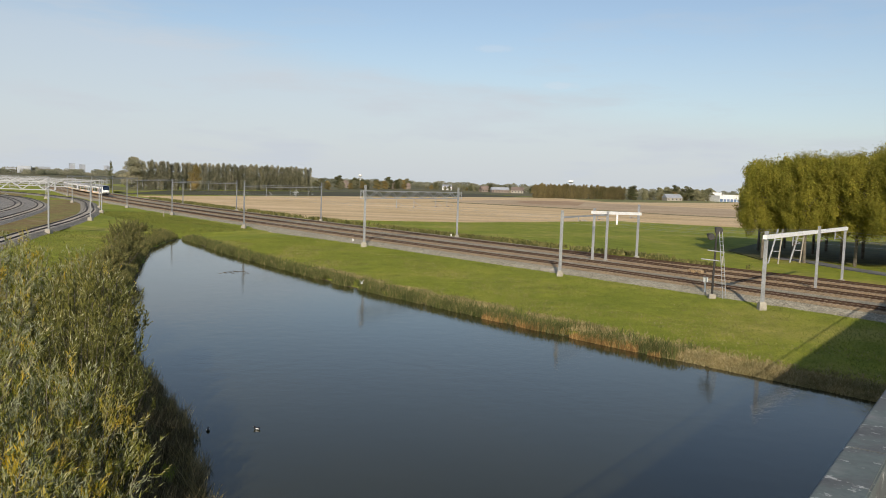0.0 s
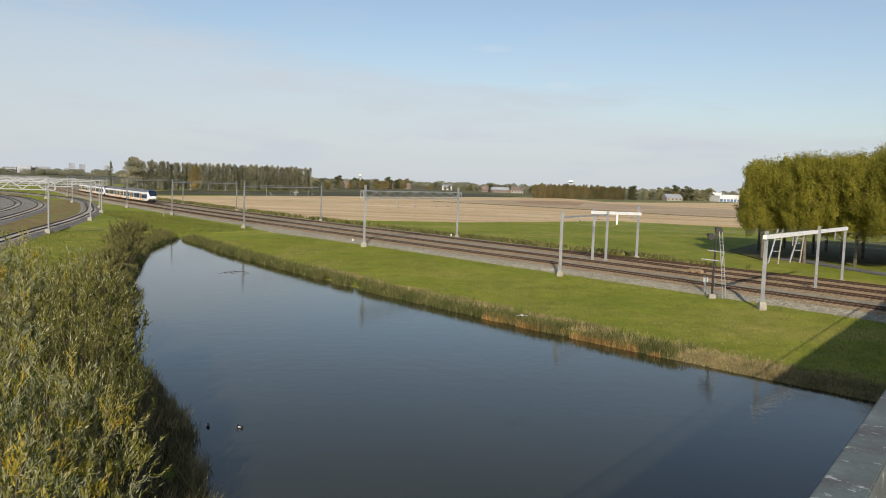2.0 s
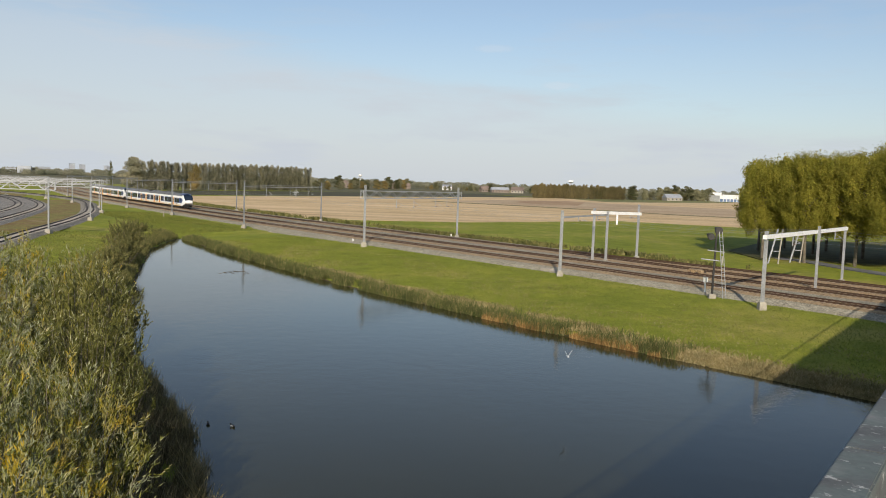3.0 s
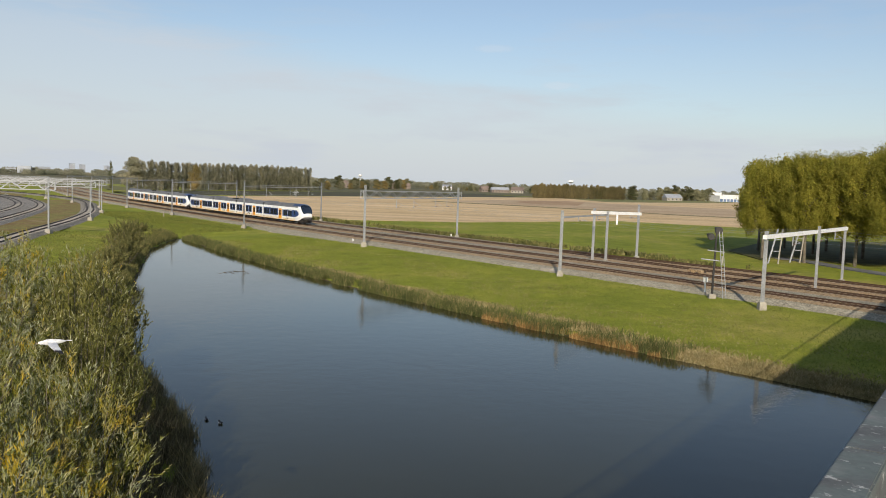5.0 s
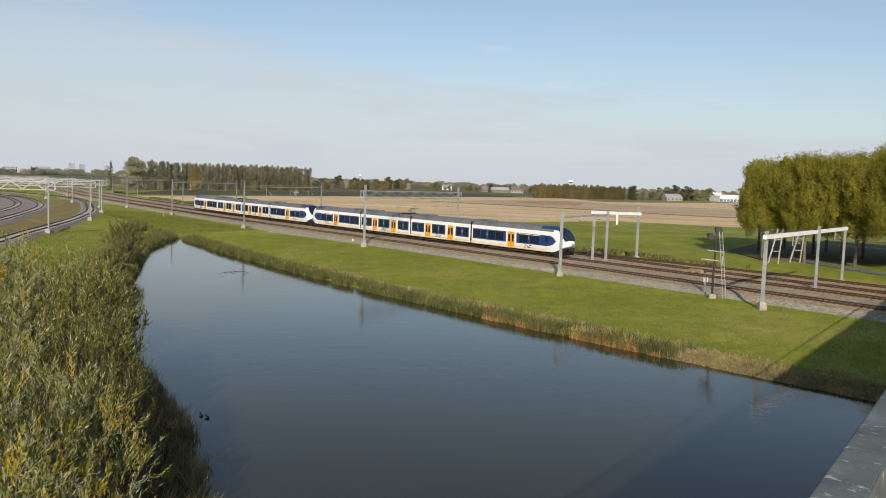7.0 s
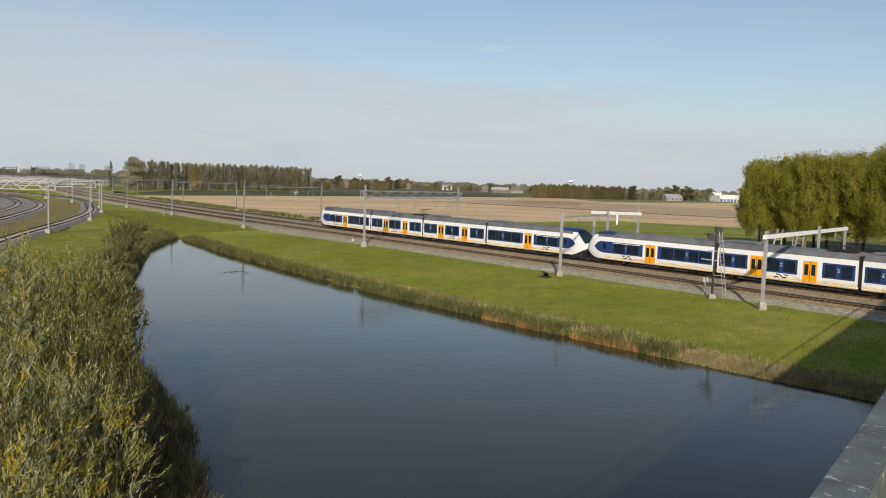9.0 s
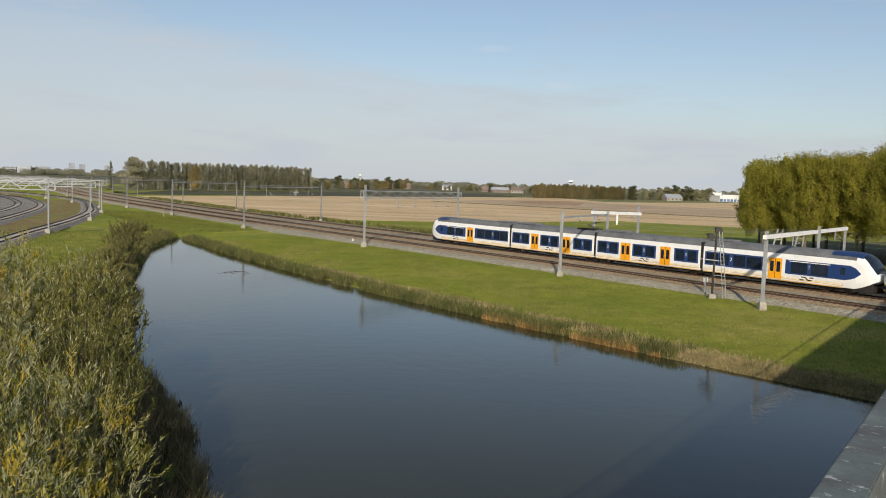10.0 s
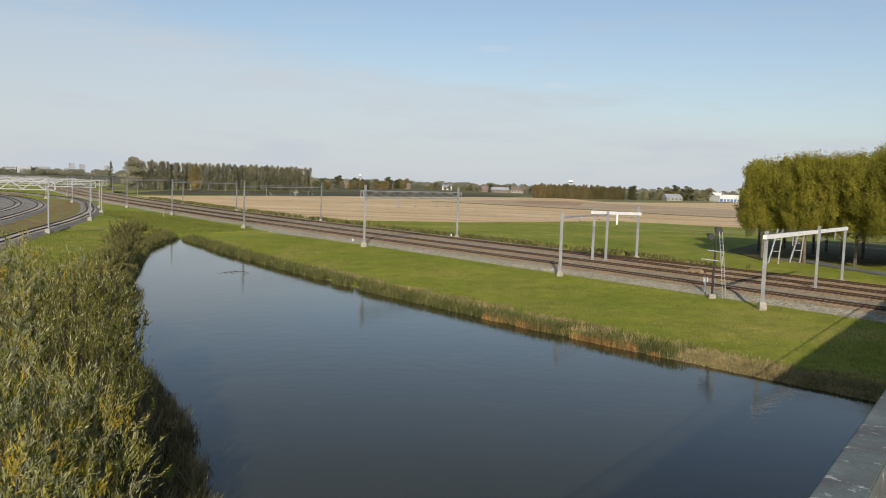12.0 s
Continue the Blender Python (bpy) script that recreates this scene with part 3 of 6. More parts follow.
# overhead wires, held where each track passes under a portal
SUPPORTS = [((62.2, -12.7), (55.3, 15.8)), ((36.4, -11.6), (28.1, 5.9)), ((-5.3, -11.4), (-15.9, 15.5)), ((-50.3, -11.6), (-68.9, 15.7)), ((-99.1, -10.3), (-122.6, 15.8)), ((-139.2, -11.2), (-163.3, 12.4)), ((-190, -11.2), (-234, 13.7))]
for off in TRACKS[:3]:
    held = [105.0]
    for (s0, l0), (s1, l1) in SUPPORTS:
        held.append(s0 + (s1 - s0) * (off(s0) - l0) / (l1 - l0))
    w = thing("overhead_wire", "thin grey contact and carrying wires over the track", "overhead wire", "overhead wires along the line")
    contact, carrier, dropper = Shape(), Shape(), Shape()
    for b, a in zip(held, held[1:]):
        pts = [a + (b - a) * k / 8 for k in range(9)]
        high = [5.05 + 0.12 + 0.75 * (2 * k / 8 - 1) ** 2 for k in range(9)]
        for k in range(8):
            (x0, y0), (x1, y1) = rail_xy(pts[k], off(pts[k])), rail_xy(pts[k + 1], off(pts[k + 1]))
            contact.tube((x0, y0, 5.05), (x1, y1, 5.05), 0.007, n=5)
            carrier.tube((x0, y0, high[k]), (x1, y1, high[k + 1]), 0.007, n=5)
            if k:
                dropper.tube((x0, y0, 5.05), (x0, y0, high[k]), 0.004, n=4)
    part("contact_wire", contact, M_GALVOLD, w)
    part("carrying_wire", carrier, M_GALVOLD, w)
    part("droppers", dropper, M_GALVOLD, w)


GREY_YARD = "wide grey lattice portal over the yard tracks"
yard_portal((-62.1, 127.2), 36, 0.22, 8.2, 7.5, 1.25, GREY_YARD)
yard_portal((-72.2, 165.4), 40, 0.32, 7.7, 7.3, 1.15, GREY_YARD)
yard_portal((-83.6, 197.8), 44, 0.4, 7.6, 7.2, 1.1, GREY_YARD)
yard_portal((-94.8, 222.8), 44, 0.45, 7.4, 7.1, 1.1, GREY_YARD)
yard_portal((-117, 255), 46, 0.5, 7.4, 7.0, 1.1, GREY_YARD)
yard_portal((-140, 285), 50, 0.55, 7.3, 7.0, 1.1, GREY_YARD)

# ---- train: two four-car units, white and blue with yellow doors ----
END_L, MID_L = 19.09, 15.59


def paint(name, colour, rough, spec=0.5):
    """Smooth paint, slightly dulled by dust."""
    m, nt, b = material(name, rough, 0, spec)
    n = add_noise(nt, 1.3, 4, 0.6, nt.nodes.new("ShaderNodeTexCoord").outputs["Object"])
    dust = ramp(nt, n.outputs["Fac"], [(0.3, (0.93, 0.92, 0.9)), (0.7, (1.03, 1.03, 1.03))])
    nt.links.new(mix(nt, "MULTIPLY", 1.0, colour, dust), b.inputs["Base Color"])
    return m


M_CARWHITE = paint("train_white", (0.86, 0.87, 0.86), 0.3)
M_CARROOF = mottled("train_roof_grey", (0.11, 0.116, 0.122), (0.19, 0.197, 0.205), 0.6, 5, 0.6, local=True)
M_CARBLUE = paint("train_blue", (0.015, 0.047, 0.165), 0.3)
M_CARNAVY = paint("train_navy", (0.016, 0.04, 0.12), 0.35)
M_CARYELLOW = paint("train_yellow", (0.9, 0.39, 0.01), 0.35)
M_CARGLASS = mottled("train_dark_glass", (0.009, 0.015, 0.027), (0.02, 0.032, 0.055), 0.6, 3, 0.08, spec=0.6, local=True)
M_CARUNDER = mottled("train_underframe", (0.014, 0.012, 0.011), (0.03, 0.027, 0.024), 1, 8, 0.85, local=True)
# body sides turn cream, then yellow, towards the bottom edge
M_CARSILLYELLOW = mottled("yellow_sill", (0.68, 0.38, 0.08), (0.78, 0.54, 0.2), 0.4, 3, 0.6, local=True)
M_CARCREAM = mottled("cream_skirt", (0.78, 0.66, 0.43), (0.85, 0.79, 0.64), 0.4, 3, 0.55, local=True)
M_CARGREY = mottled("train_light_grey", (0.4, 0.41, 0.42), (0.5, 0.51, 0.52), 0.5, 5, 0.5, local=True)
SIDE = [(0.5, 1.37), (0.6, 1.42), (1.5, 1.42), (2.9, 1.42), (3.3, 1.375), (3.62, 1.24), (3.86, 0.98), (4.02, 0.55), (4.07, 0.0)]
NOSE_TOP = [(0, 2.0), (0.1, 2.4), (0.4, 3.0), (0.8, 3.52), (1.2, 3.84), (1.8, 4.02), (2.6, 4.07)]
NOSE_LOW = [(0, 1.5), (0.6, 1.12), (1.3, 0.8), (1.9, 0.62)]
NOSE_W = [(0, 0.55), (0.15, 0.68), (0.4, 0.8), (0.9, 0.91), (1.6, 0.98), (2.4, 1.0)]


def surface(d, z):
    """Half width of the car body at height z, d metres behind the nose tip."""
    lo, hi = lerp(d, NOSE_LOW), lerp(d, NOSE_TOP)
    zz = 0.5 + (z - lo) / (hi - lo) * 3.57
    return lerp(zz, SIDE) * lerp(d, NOSE_W)


def body_rings(stations, z_from, z_to, off=0.0):
    """Rings of (x, y, z) points over the side profile between two nominal heights."""
    rings = []
    for x, d in stations:
        lo, hi, w = lerp(d, NOSE_LOW), lerp(d, NOSE_TOP), lerp(d, NOSE_W)
        side = [(z, y) for z, y in SIDE if z_from <= z <= z_to]
        pts = [(y * w + (off if y else 0), lo + (z - 0.5) / 3.57 * (hi - lo) + off * (z > 3.2)) for z, y in side]
        rings.append([(x, -y, z) for y, z in pts] + [(x, y, z) for y, z in reversed(pts) if y > 0.001])
    return rings


def cab_rings(stations, off):
    """Rings over the top of the nose, from a nominal height given for each station upwards."""
    rings = []
    for x, d, z_from in stations:
        lo, hi, w = lerp(d, NOSE_LOW), lerp(d, NOSE_TOP), lerp(d, NOSE_W)
        zs = [z_from + (4.07 - z_from) * k / 8 for k in range(9)]
        pts = [(lerp(z, SIDE) * w + (off if k < 8 else 0), lo + (z - 0.5) / 3.57 * (hi - lo) + off) for k, z in enumerate(zs)]
        rings.append([(x + off, -y, z) for y, z in pts] + [(x + off, y, z) for y, z in reversed(pts[:-1])])
    return rings


def skin(rings, close_ring, caps):
    sh = Shape()
    k = len(rings[0])
    v = [p for r in rings for p in r]
    f = []
    for i in range(len(rings) - 1):
        for j in range(k if close_ring else k - 1):
            f.append((i * k + j, i * k + (j + 1) % k, (i + 1) * k + (j + 1) % k, (i + 1) * k + j))
    if caps:
        f += [tuple(range(k)), tuple(range((len(rings) - 1) * k, len(rings) * k))[::-1]]
    return sh.add(v, f)


def side_panel(x0, x1, low, high, nose, side, off, rows=5):
    """A panel that follows the body side between low(x) and high(x)."""
    n = max(2, int((x1 - x0) / 0.5) + 1) if nose is not None else 2
    v, f = [], []
    for layer in (off, off - 0.03):
        for i in range(n):
            x = x0 + (x1 - x0) * i / (n - 1)
            d = nose - x if nose is not None else 9
            for j in range(rows):
                z = low(x) + (high(x) - low(x)) * j / (rows - 1)
                v.append((x, side * (surface(d, z) + layer), z))
    m = n * rows
    for i in range(n - 1):
        for j in range(rows - 1):
            q = (i * rows + j, (i + 1) * rows + j, (i + 1) * rows + j + 1, i * rows + j + 1)
            f += [q, tuple(m + k for k in q[::-1])]
    for i in range(n - 1):
        for j in (0, rows - 1):
            f.append((i * rows + j, (i + 1) * rows + j, m + (i + 1) * rows + j, m + i * rows + j))
    for j in range(rows - 1):
        for i in (0, n - 1):
            f.append((i * rows + j, i * rows + j + 1, m + i * rows + j + 1, m + i * rows + j))
    return Shape().add(v, f)


def flat(z):
    return lambda x: z


def digit_mesh(text):
    cu = bpy.data.curves.new("digit", "FONT")
    cu.body, cu.size, cu.extrude, cu.align_x = text, 0.52, 0.004, "CENTER"
    ob = new("digit", cu)
    bpy.context.view_layer.update()
    me = bpy.data.meshes.new_from_object(ob.evaluated_get(bpy.context.evaluated_depsgraph_get()))
    bpy.data.objects.remove(ob)
    me.materials.clear()
    me.materials.append(M_WHITEPAINT)
    return me


DIGITS = {k: digit_mesh(k) for k in "12"}


def window_band(car, x0, x1, panes, nose, digit_at=None, shape=None, digit="2"):
    low, high = shape or (flat(1.34), flat(2.82))
    for side in (-1, 1):
        band = part("window_band", side_panel(x0, x1, low, high, nose, side, 0.012), M_CARBLUE, car, "dark blue window band")
        for a, b in panes:
            part("window", side_panel(a, b, flat(1.5), flat(2.66), nose, side, 0.022, 3), M_CARGLASS, band, "dark tinted window pane")
        if digit_at is not None:
            ob = part("class_digit", DIGITS[digit], None, band, "white class number")
            ob.matrix_basis = Matrix.Translation((digit_at, side * 1.447, 2.02)) @ (pose(0, 0, 0, 90, 0, 0) if side < 0 else pose(0, 0, 0, 90, 0, 180))


def door(car, xc, nose=None):
    for side in (-1, 1):
        d = part("door", side_panel(xc - 0.72, xc + 0.72, flat(0.72), flat(2.84), nose, side, 0.016), M_CARYELLOW, car, "yellow double sliding door")
        for k in (-1, 1):
            part("door_window", side_panel(xc + k * 0.36 - 0.2, xc + k * 0.36 + 0.2, flat(1.45), flat(2.5), nose, side, 0.026, 3), M_CARGLASS, d)
        part("door_seam", side_panel(xc - 0.02, xc + 0.02, flat(0.74), flat(2.82), nose, side, 0.024, 3), M_CARUNDER, d)
        part("threshold", side_panel(xc - 0.75, xc + 0.75, flat(0.6), flat(0.66), nose, side, 0.03, 2), M_CARGREY, d)


def bogie(car, xc):
    b = part("bogie", Shape().box(xc - 1.7, -1.1, 0.3, xc + 1.7, -0.9, 0.72, chamfer=0.05).box(xc - 1.7, 0.9, 0.3, xc + 1.7, 1.1, 0.72, chamfer=0.05).box(xc - 0.5, -0.9, 0.35, xc + 0.5, 0.9, 0.6), M_CARUNDER, car)
    for dx in (-1.15, 1.15):
        for y in (-0.75, 0.75):
            part("wheel", Shape().tube((xc + dx, y - 0.065, 0.425), (xc + dx, y + 0.065, 0.425), 0.42, n=20), M_RAIL, b)


def logo(car, x, nose=None):
    for side in (-1, 1):
        mark = Shape()
        for a, b, low, high in ((-0.72, -0.3, flat(0.86), flat(0.97)), (0.3, 0.72, flat(1.13), flat(1.24)), (-0.55, -0.12, flat(1.13), flat(1.24)), (0.12, 0.55, flat(0.86), flat(0.97)),
                                (-0.14, 0.14, lambda u: 0.985 - (u - x) * 0.93, lambda u: 1.115 - (u - x) * 0.93)):
            panel = side_panel(x + a, x + b, low, high, nose, side, 0.014, 2)
            mark.add(panel.v, panel.f)
        part("emblem", mark, M_CARUNDER, car, "dark emblem of crossing bars")


def underside(car, a, b, skirt):
    part("underframe", Shape().box(a, -1.0, 0.4, b, 1.0, 0.68), M_CARUNDER, car)
    for side in (-1, 1):
        part("sill_strip", side_panel(skirt[0], skirt[1], flat(0.57), flat(0.84), None, side, 0.008, 2), M_CARSILLYELLOW, car, "rust-yellow sill strip")
        part("skirt_strip", side_panel(skirt[0], skirt[1], flat(0.845), flat(1.04), None, side, 0.006, 2), M_CARCREAM, car, "cream-yellow lower skirt")
    for i, x in enumerate((a + 1.2, (a + b) / 2 - 1, b - 3.0)):
        part("equipment_box", Shape().box(x, -1.12, 0.32, x + 1.8, 1.12, 0.62, chamfer=0.04), M_CARUNDER, car)


def end_car():
    """Origin at the joint, rail height; the cab points along +x."""
    L = END_L - 0.25
    car = thing("train_car", "white cab car with blue window bands and yellow doors", "train car", "cars of the passenger train")
    st = [(0.22, 9), (6, 9), (L - 3.4, 3.4)] + [(L - d, d) for d in (2.8, 2.3, 1.9, 1.5, 1.2, 0.9, 0.6, 0.35, 0.15, 0.0)]
    part("body", skin(body_rings(st, 0, 9), True, True), M_CARWHITE, car, "white painted body shell", True)
    part("roof", skin(body_rings(st[:-7], 3.3, 9, 0.012), True, True), M_CARROOF, car, "grey curved roof", True)
    scr = cab_rings([(L - d, d, z) for d, z in ((1.38, 3.75), (1.05, 3.62), (0.8, 3.48), (0.6, 3.33), (0.4, 3.18), (0.24, 3.06), (0.1, 3.0))], 0.028)
    part("windscreen", skin(scr, True, True), M_CARGLASS, car, "black sloping windscreen", True)
    for side in (-1, 1):
        part("wiper", Shape().tube((L - 0.18, side * 0.12, 2.32), (L - 0.75, side * 0.4, 3.45), 0.02, n=5), M_CARUNDER, car)
    cab = body_rings([(L - d, d) for d in (4.4, 3.4, 2.6, 1.9, 1.34)], 3.6, 9, 0.03)
    part("cab_roof", skin(cab, True, True), M_CARNAVY, car, "dark blue cab roof", True)
    apron = Shape()
    for side in (-1, 1):
        apron.add(*(lambda s: (s.v, s.f))(side_panel(L - 2.2, L - 0.3, flat(0.35), lambda x: lerp(L - x, NOSE_LOW) + 0.02, L, side, -0.04, 3)))
    apron.box(L - 2.2, -0.95, 0.3, L - 0.4, 0.95, 0.9, chamfer=0.1)
    part("nose_apron", apron, M_CARUNDER, car, "black apron under the nose")
    part("coupler", Shape().tube((L - 0.5, 0, 0.95), (L + 0.24, 0, 0.95), 0.13).box(L + 0.0, -0.22, 0.78, L + 0.24, 0.22, 1.12, chamfer=0.04), M_DARK, car)
    window_band(car, 0.45, 7.75, [(0.65, 2.1), (2.25, 3.42), (3.98, 5.4), (5.55, 7.2)], None, 3.7)
    tip_lo = lambda x: lerp(x, [(L - 2.75, 1.36), (L - 1.95, 1.6), (L - 1.4, 2.05)])
    tip_hi = lambda x: lerp(x, [(L - 2.3, 2.78), (L - 1.75, 2.5), (L - 1.4, 2.12)])
    window_band(car, 9.9, L - 1.4, [(10.5, 12.2), (12.6, 14.3)], L, 12.4, (tip_lo, tip_hi), "1")
    for side in (-1, 1):
        part("light_strip", side_panel(10.3, 14.5, flat(2.62), flat(2.69), None, side, 0.028, 2), M_WHITEPAINT, car, "thin white strip above the windows")
        cd = part("cab_door", side_panel(15.4, 16.1, flat(1.4), flat(2.76), L, side, 0.02), M_CARBLUE, car, "narrow blue cab door")
        for x in (14.9, 15.36, 16.1):
            part("door_seam", side_panel(x, x + 0.035, flat(1.42), flat(2.74), L, side, 0.028, 3), M_CARNAVY, cd)
        part("cab_window", side_panel(15.52, 15.98, flat(1.85), flat(2.55), L, side, 0.03, 3), M_CARGLASS, cd)
        part("headlight", side_panel(L - 0.42, L - 0.12, flat(1.62), flat(1.8), L, side, 0.03, 3), M_LAMPGLASS, car, "clear headlight")
    door(car, 8.8)
    logo(car, 12.2)
    bogie(car, 15.0)
    underside(car, 0.6, 13.0, (0.25, L - 3.0))
    part("roof_unit", Shape().box(0.6, -0.8, 3.95, 3.4, 0.8, 4.2, chamfer=0.08), M_CARROOF, car)
    return car


def mid_car(pantograph):
    L = MID_L
    car = thing("train_car", "white middle car with blue window bands and two yellow doors", "train car", "cars of the passenger train")
    st = [(0.22, 9), (L - 0.22, 9)]
    part("body", skin(body_rings(st, 0, 3.4), True, True), M_CARWHITE, car, "white painted body shell", True)
    part("roof", skin(body_rings(st, 3.3, 9, 0.012), True, True), M_CARROOF, car, "grey curved roof", True)
    for x0, x1 in ((0.45, 3.85), (5.95, 9.4), (11.95, L - 0.45)):
        w = (x1 - x0)
        window_band(car, x0, x1, [(x0 + 0.25, x0 + w / 2 - 0.25), (x0 + w / 2 + 0.25, x1 - 0.25)], None, x0 + w / 2)
    door(car, 4.9)
    door(car, 10.7)
    logo(car, 7.7)
    for x in (0.0, L):
        part("gangway", Shape().box(x - 0.23, -1.3, 0.8, x + 0.23, 1.3, 3.75, chamfer=0.04), M_CARUNDER, car, "dark rubber gangway bellows")
        bogie(car, x)
    underside(car, 2.2, L - 2.2, (0.25, L - 0.25))
    part("roof_unit", Shape().box(0.8, -0.85, 3.95, 4.4, 0.85, 4.22, chamfer=0.08), M_CARROOF, car)
    if pantograph:
        part("roof_well", Shape().box(L - 3.6, -0.9, 3.95, L - 0.7, 0.9, 4.16, chamfer=0.05), M_CARUNDER, car)
        arm = Shape()
        for y in (-0.35, 0.35):
            arm.tube((L - 1.0, y, 4.2), (L - 2.5, y * 0.6, 4.55), 0.035, n=6).tube((L - 2.5, y * 0.6, 4.55), (L - 1.0, y, 4.94), 0.03, n=6)
        pan = part("pantograph", arm.beam((L - 1.0, -0.8, 4.95), (L - 1.0, 0.8, 4.95), 0.09, 0.06), M_DARK, car, "raised black pantograph")
        part("contact_strip", Shape().beam((L - 0.75, -0.8, 4.97), (L - 0.75, 0.8, 4.97), 0.06, 0.05), M_DARK, pan)
    return car


M_LAMPGLASS = mottled("lamp_glass", (0.7, 0.72, 0.7), (0.8, 0.82, 0.8), 1, 8, 0.1, spec=0.6, local=True)
TAIL0, SPEED, TRAIN_L = -40.76, 36.877, 1.42
E0, MA0, MB0 = end_car(), mid_car(True), mid_car(False)
CAR_SIZE = 1.0133
for src in (E0, MA0, MB0):
    for ob in src.children_recursive:
        if ob.data in DIGITS.values():
            ob.matrix_basis = Matrix.Translation(ob.matrix_basis.translation * CAR_SIZE) @ ob.matrix_basis.to_3x3().to_4x4()
        else:
            ob.data.transform(Matrix.Scale(CAR_SIZE, 4))
END_L, MID_L = END_L * CAR_SIZE, MID_L * CAR_SIZE
CARS = []
UNIT = 69.36 * CAR_SIZE
for u in range(2):
    base = u * UNIT
    for src, off, back in ((E0, END_L, True), (MA0, END_L, False), (MB0, END_L + MID_L, False), (E0, END_L + 2 * MID_L, False)):
        fresh = src not in [c[0] for c in CARS]
        CARS.append((src if fresh else copy_thing(src, Matrix()), base + off, back, END_L if src is E0 else MID_L))
tagged(CARS[0][0], "white trailing cab car with blue window bands and yellow doors")


def car_rows():
    """Each car's chord lies on two points of the track centre line."""
    for ob, off, back, length in CARS:
        rows = []
        for i in range(61):
            t = i * 0.2
            s = TAIL0 + SPEED * (t - 9) + off
            far = s + (-length if back else length)
            a, b = Vector(rail_xy(s, TRAIN_L)), Vector(rail_xy(far, TRAIN_L))
            rows.append((t, pose(a.x, a.y, 0.0, 0, 0, math.degrees(math.atan2(b.y - a.y, b.x - a.x)))))
        yield ob, rows

# ---- foliage materials ----
M_POPLAR = leafy("poplar_leaves", rough=0.8, through=0.34, stops=[(0.0, (0.2, 0.185, 0.028)), (0.5, (0.275, 0.26, 0.038)), (0.85, (0.35, 0.32, 0.05)), (1.0, (0.42, 0.33, 0.06))])
M_DULLTREE = leafy("autumn_leaves", [(0.0, (0.185, 0.18, 0.105)), (0.6, (0.24, 0.228, 0.138)), (1.0, (0.3, 0.28, 0.175))], 0.7, 0.25, 0.12)
M_ROWLEAF = leafy("thin_poplar_leaves", [(0.0, (0.235, 0.225, 0.15)), (0.6, (0.3, 0.28, 0.19)), (1.0, (0.38, 0.35, 0.25))], 0.8, 0.34, 0.12)
M_ORANGETREE = leafy("orange_leaves", [(0.0, (0.2, 0.15, 0.055)), (0.6, (0.27, 0.205, 0.08)), (1.0, (0.33, 0.25, 0.1))], 0.7, 0.25, 0.12)
M_GREENTREE = leafy("dark_green_leaves", [(0.0, (0.11, 0.112, 0.055)), (0.6, (0.145, 0.145, 0.075)), (1.0, (0.19, 0.18, 0.095))], 0.8, 0.34, 0.12)
# horizon woods: haze of distance put into pale, even leaf tones
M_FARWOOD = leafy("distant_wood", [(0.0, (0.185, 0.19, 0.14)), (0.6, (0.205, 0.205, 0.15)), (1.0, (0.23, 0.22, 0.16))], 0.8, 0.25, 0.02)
M_RUSTTREE = leafy("rust_brown_leaves", [(0.0, (0.2, 0.165, 0.08)), (0.6, (0.25, 0.205, 0.098)), (1.0, (0.3, 0.245, 0.12))], 0.8, 0.34, 0.05)
M_SHRUB = leafy("shrub_leaves", [(0.0, (0.09, 0.095, 0.03)), (0.6, (0.16, 0.155, 0.05)), (1.0, (0.25, 0.22, 0.09))], 0.7, 0.18)
M_TIPSHRUB = leafy("tip_shrub_leaves", [(0.0, (0.09, 0.095, 0.03)), (0.6, (0.15, 0.145, 0.05)), (1.0, (0.23, 0.2, 0.085))], 0.7, 0.22)
M_REED = leafy("reed_blades", [(0.0, (0.055, 0.078, 0.02)), (0.55, (0.11, 0.125, 0.036)), (0.86, (0.2, 0.175, 0.075)), (1.0, (0.34, 0.28, 0.145))], 0.8, 0.2)
M_STRAW = leafy("straw_blades", [(0.0, (0.19, 0.155, 0.06)), (0.6, (0.31, 0.25, 0.125)), (1.0, (0.43, 0.36, 0.21))], 0.8, 0.15)
M_RUSTREED = leafy("rust_reed_blades", [(0.0, (0.2, 0.11, 0.04)), (0.6, (0.34, 0.2, 0.075)), (1.0, (0.44, 0.32, 0.14))], 0.8, 0.2)
M_DARKREED = leafy("dark_reed_blades", [(0.0, (0.07, 0.06, 0.03)), (0.6, (0.14, 0.115, 0.06)), (1.0, (0.3, 0.25, 0.15))], 0.8, 0.2)
# willow leaves again, with the water side's shade put into the colour
M_DARKWILLOW = leafy("willow_leaves_shade_tint", [(0.0, (0.06, 0.062, 0.015)), (0.6, (0.12, 0.12, 0.026)), (0.88, (0.2, 0.185, 0.05)), (1.0, (0.36, 0.36, 0.23))], 0.6, 0.15)
M_TUFT = leafy("grass_blades", [(0.0, (0.118, 0.148, 0.018)), (0.6, (0.178, 0.206, 0.03)), (0.9, (0.25, 0.25, 0.06)), (1.0, (0.37, 0.33, 0.13))], 0.8, 0.2)
M_DULLTUFT = leafy("dull_grass_blades", [(0.0, (0.1, 0.115, 0.02)), (0.7, (0.16, 0.17, 0.035)), (1.0, (0.22, 0.205, 0.06))], 0.8, 0.2)
M_BARK = mottled("bark", (0.11, 0.095, 0.07), (0.2, 0.175, 0.13), 1.2, 9, 0.95, relief=0.6, local=True)


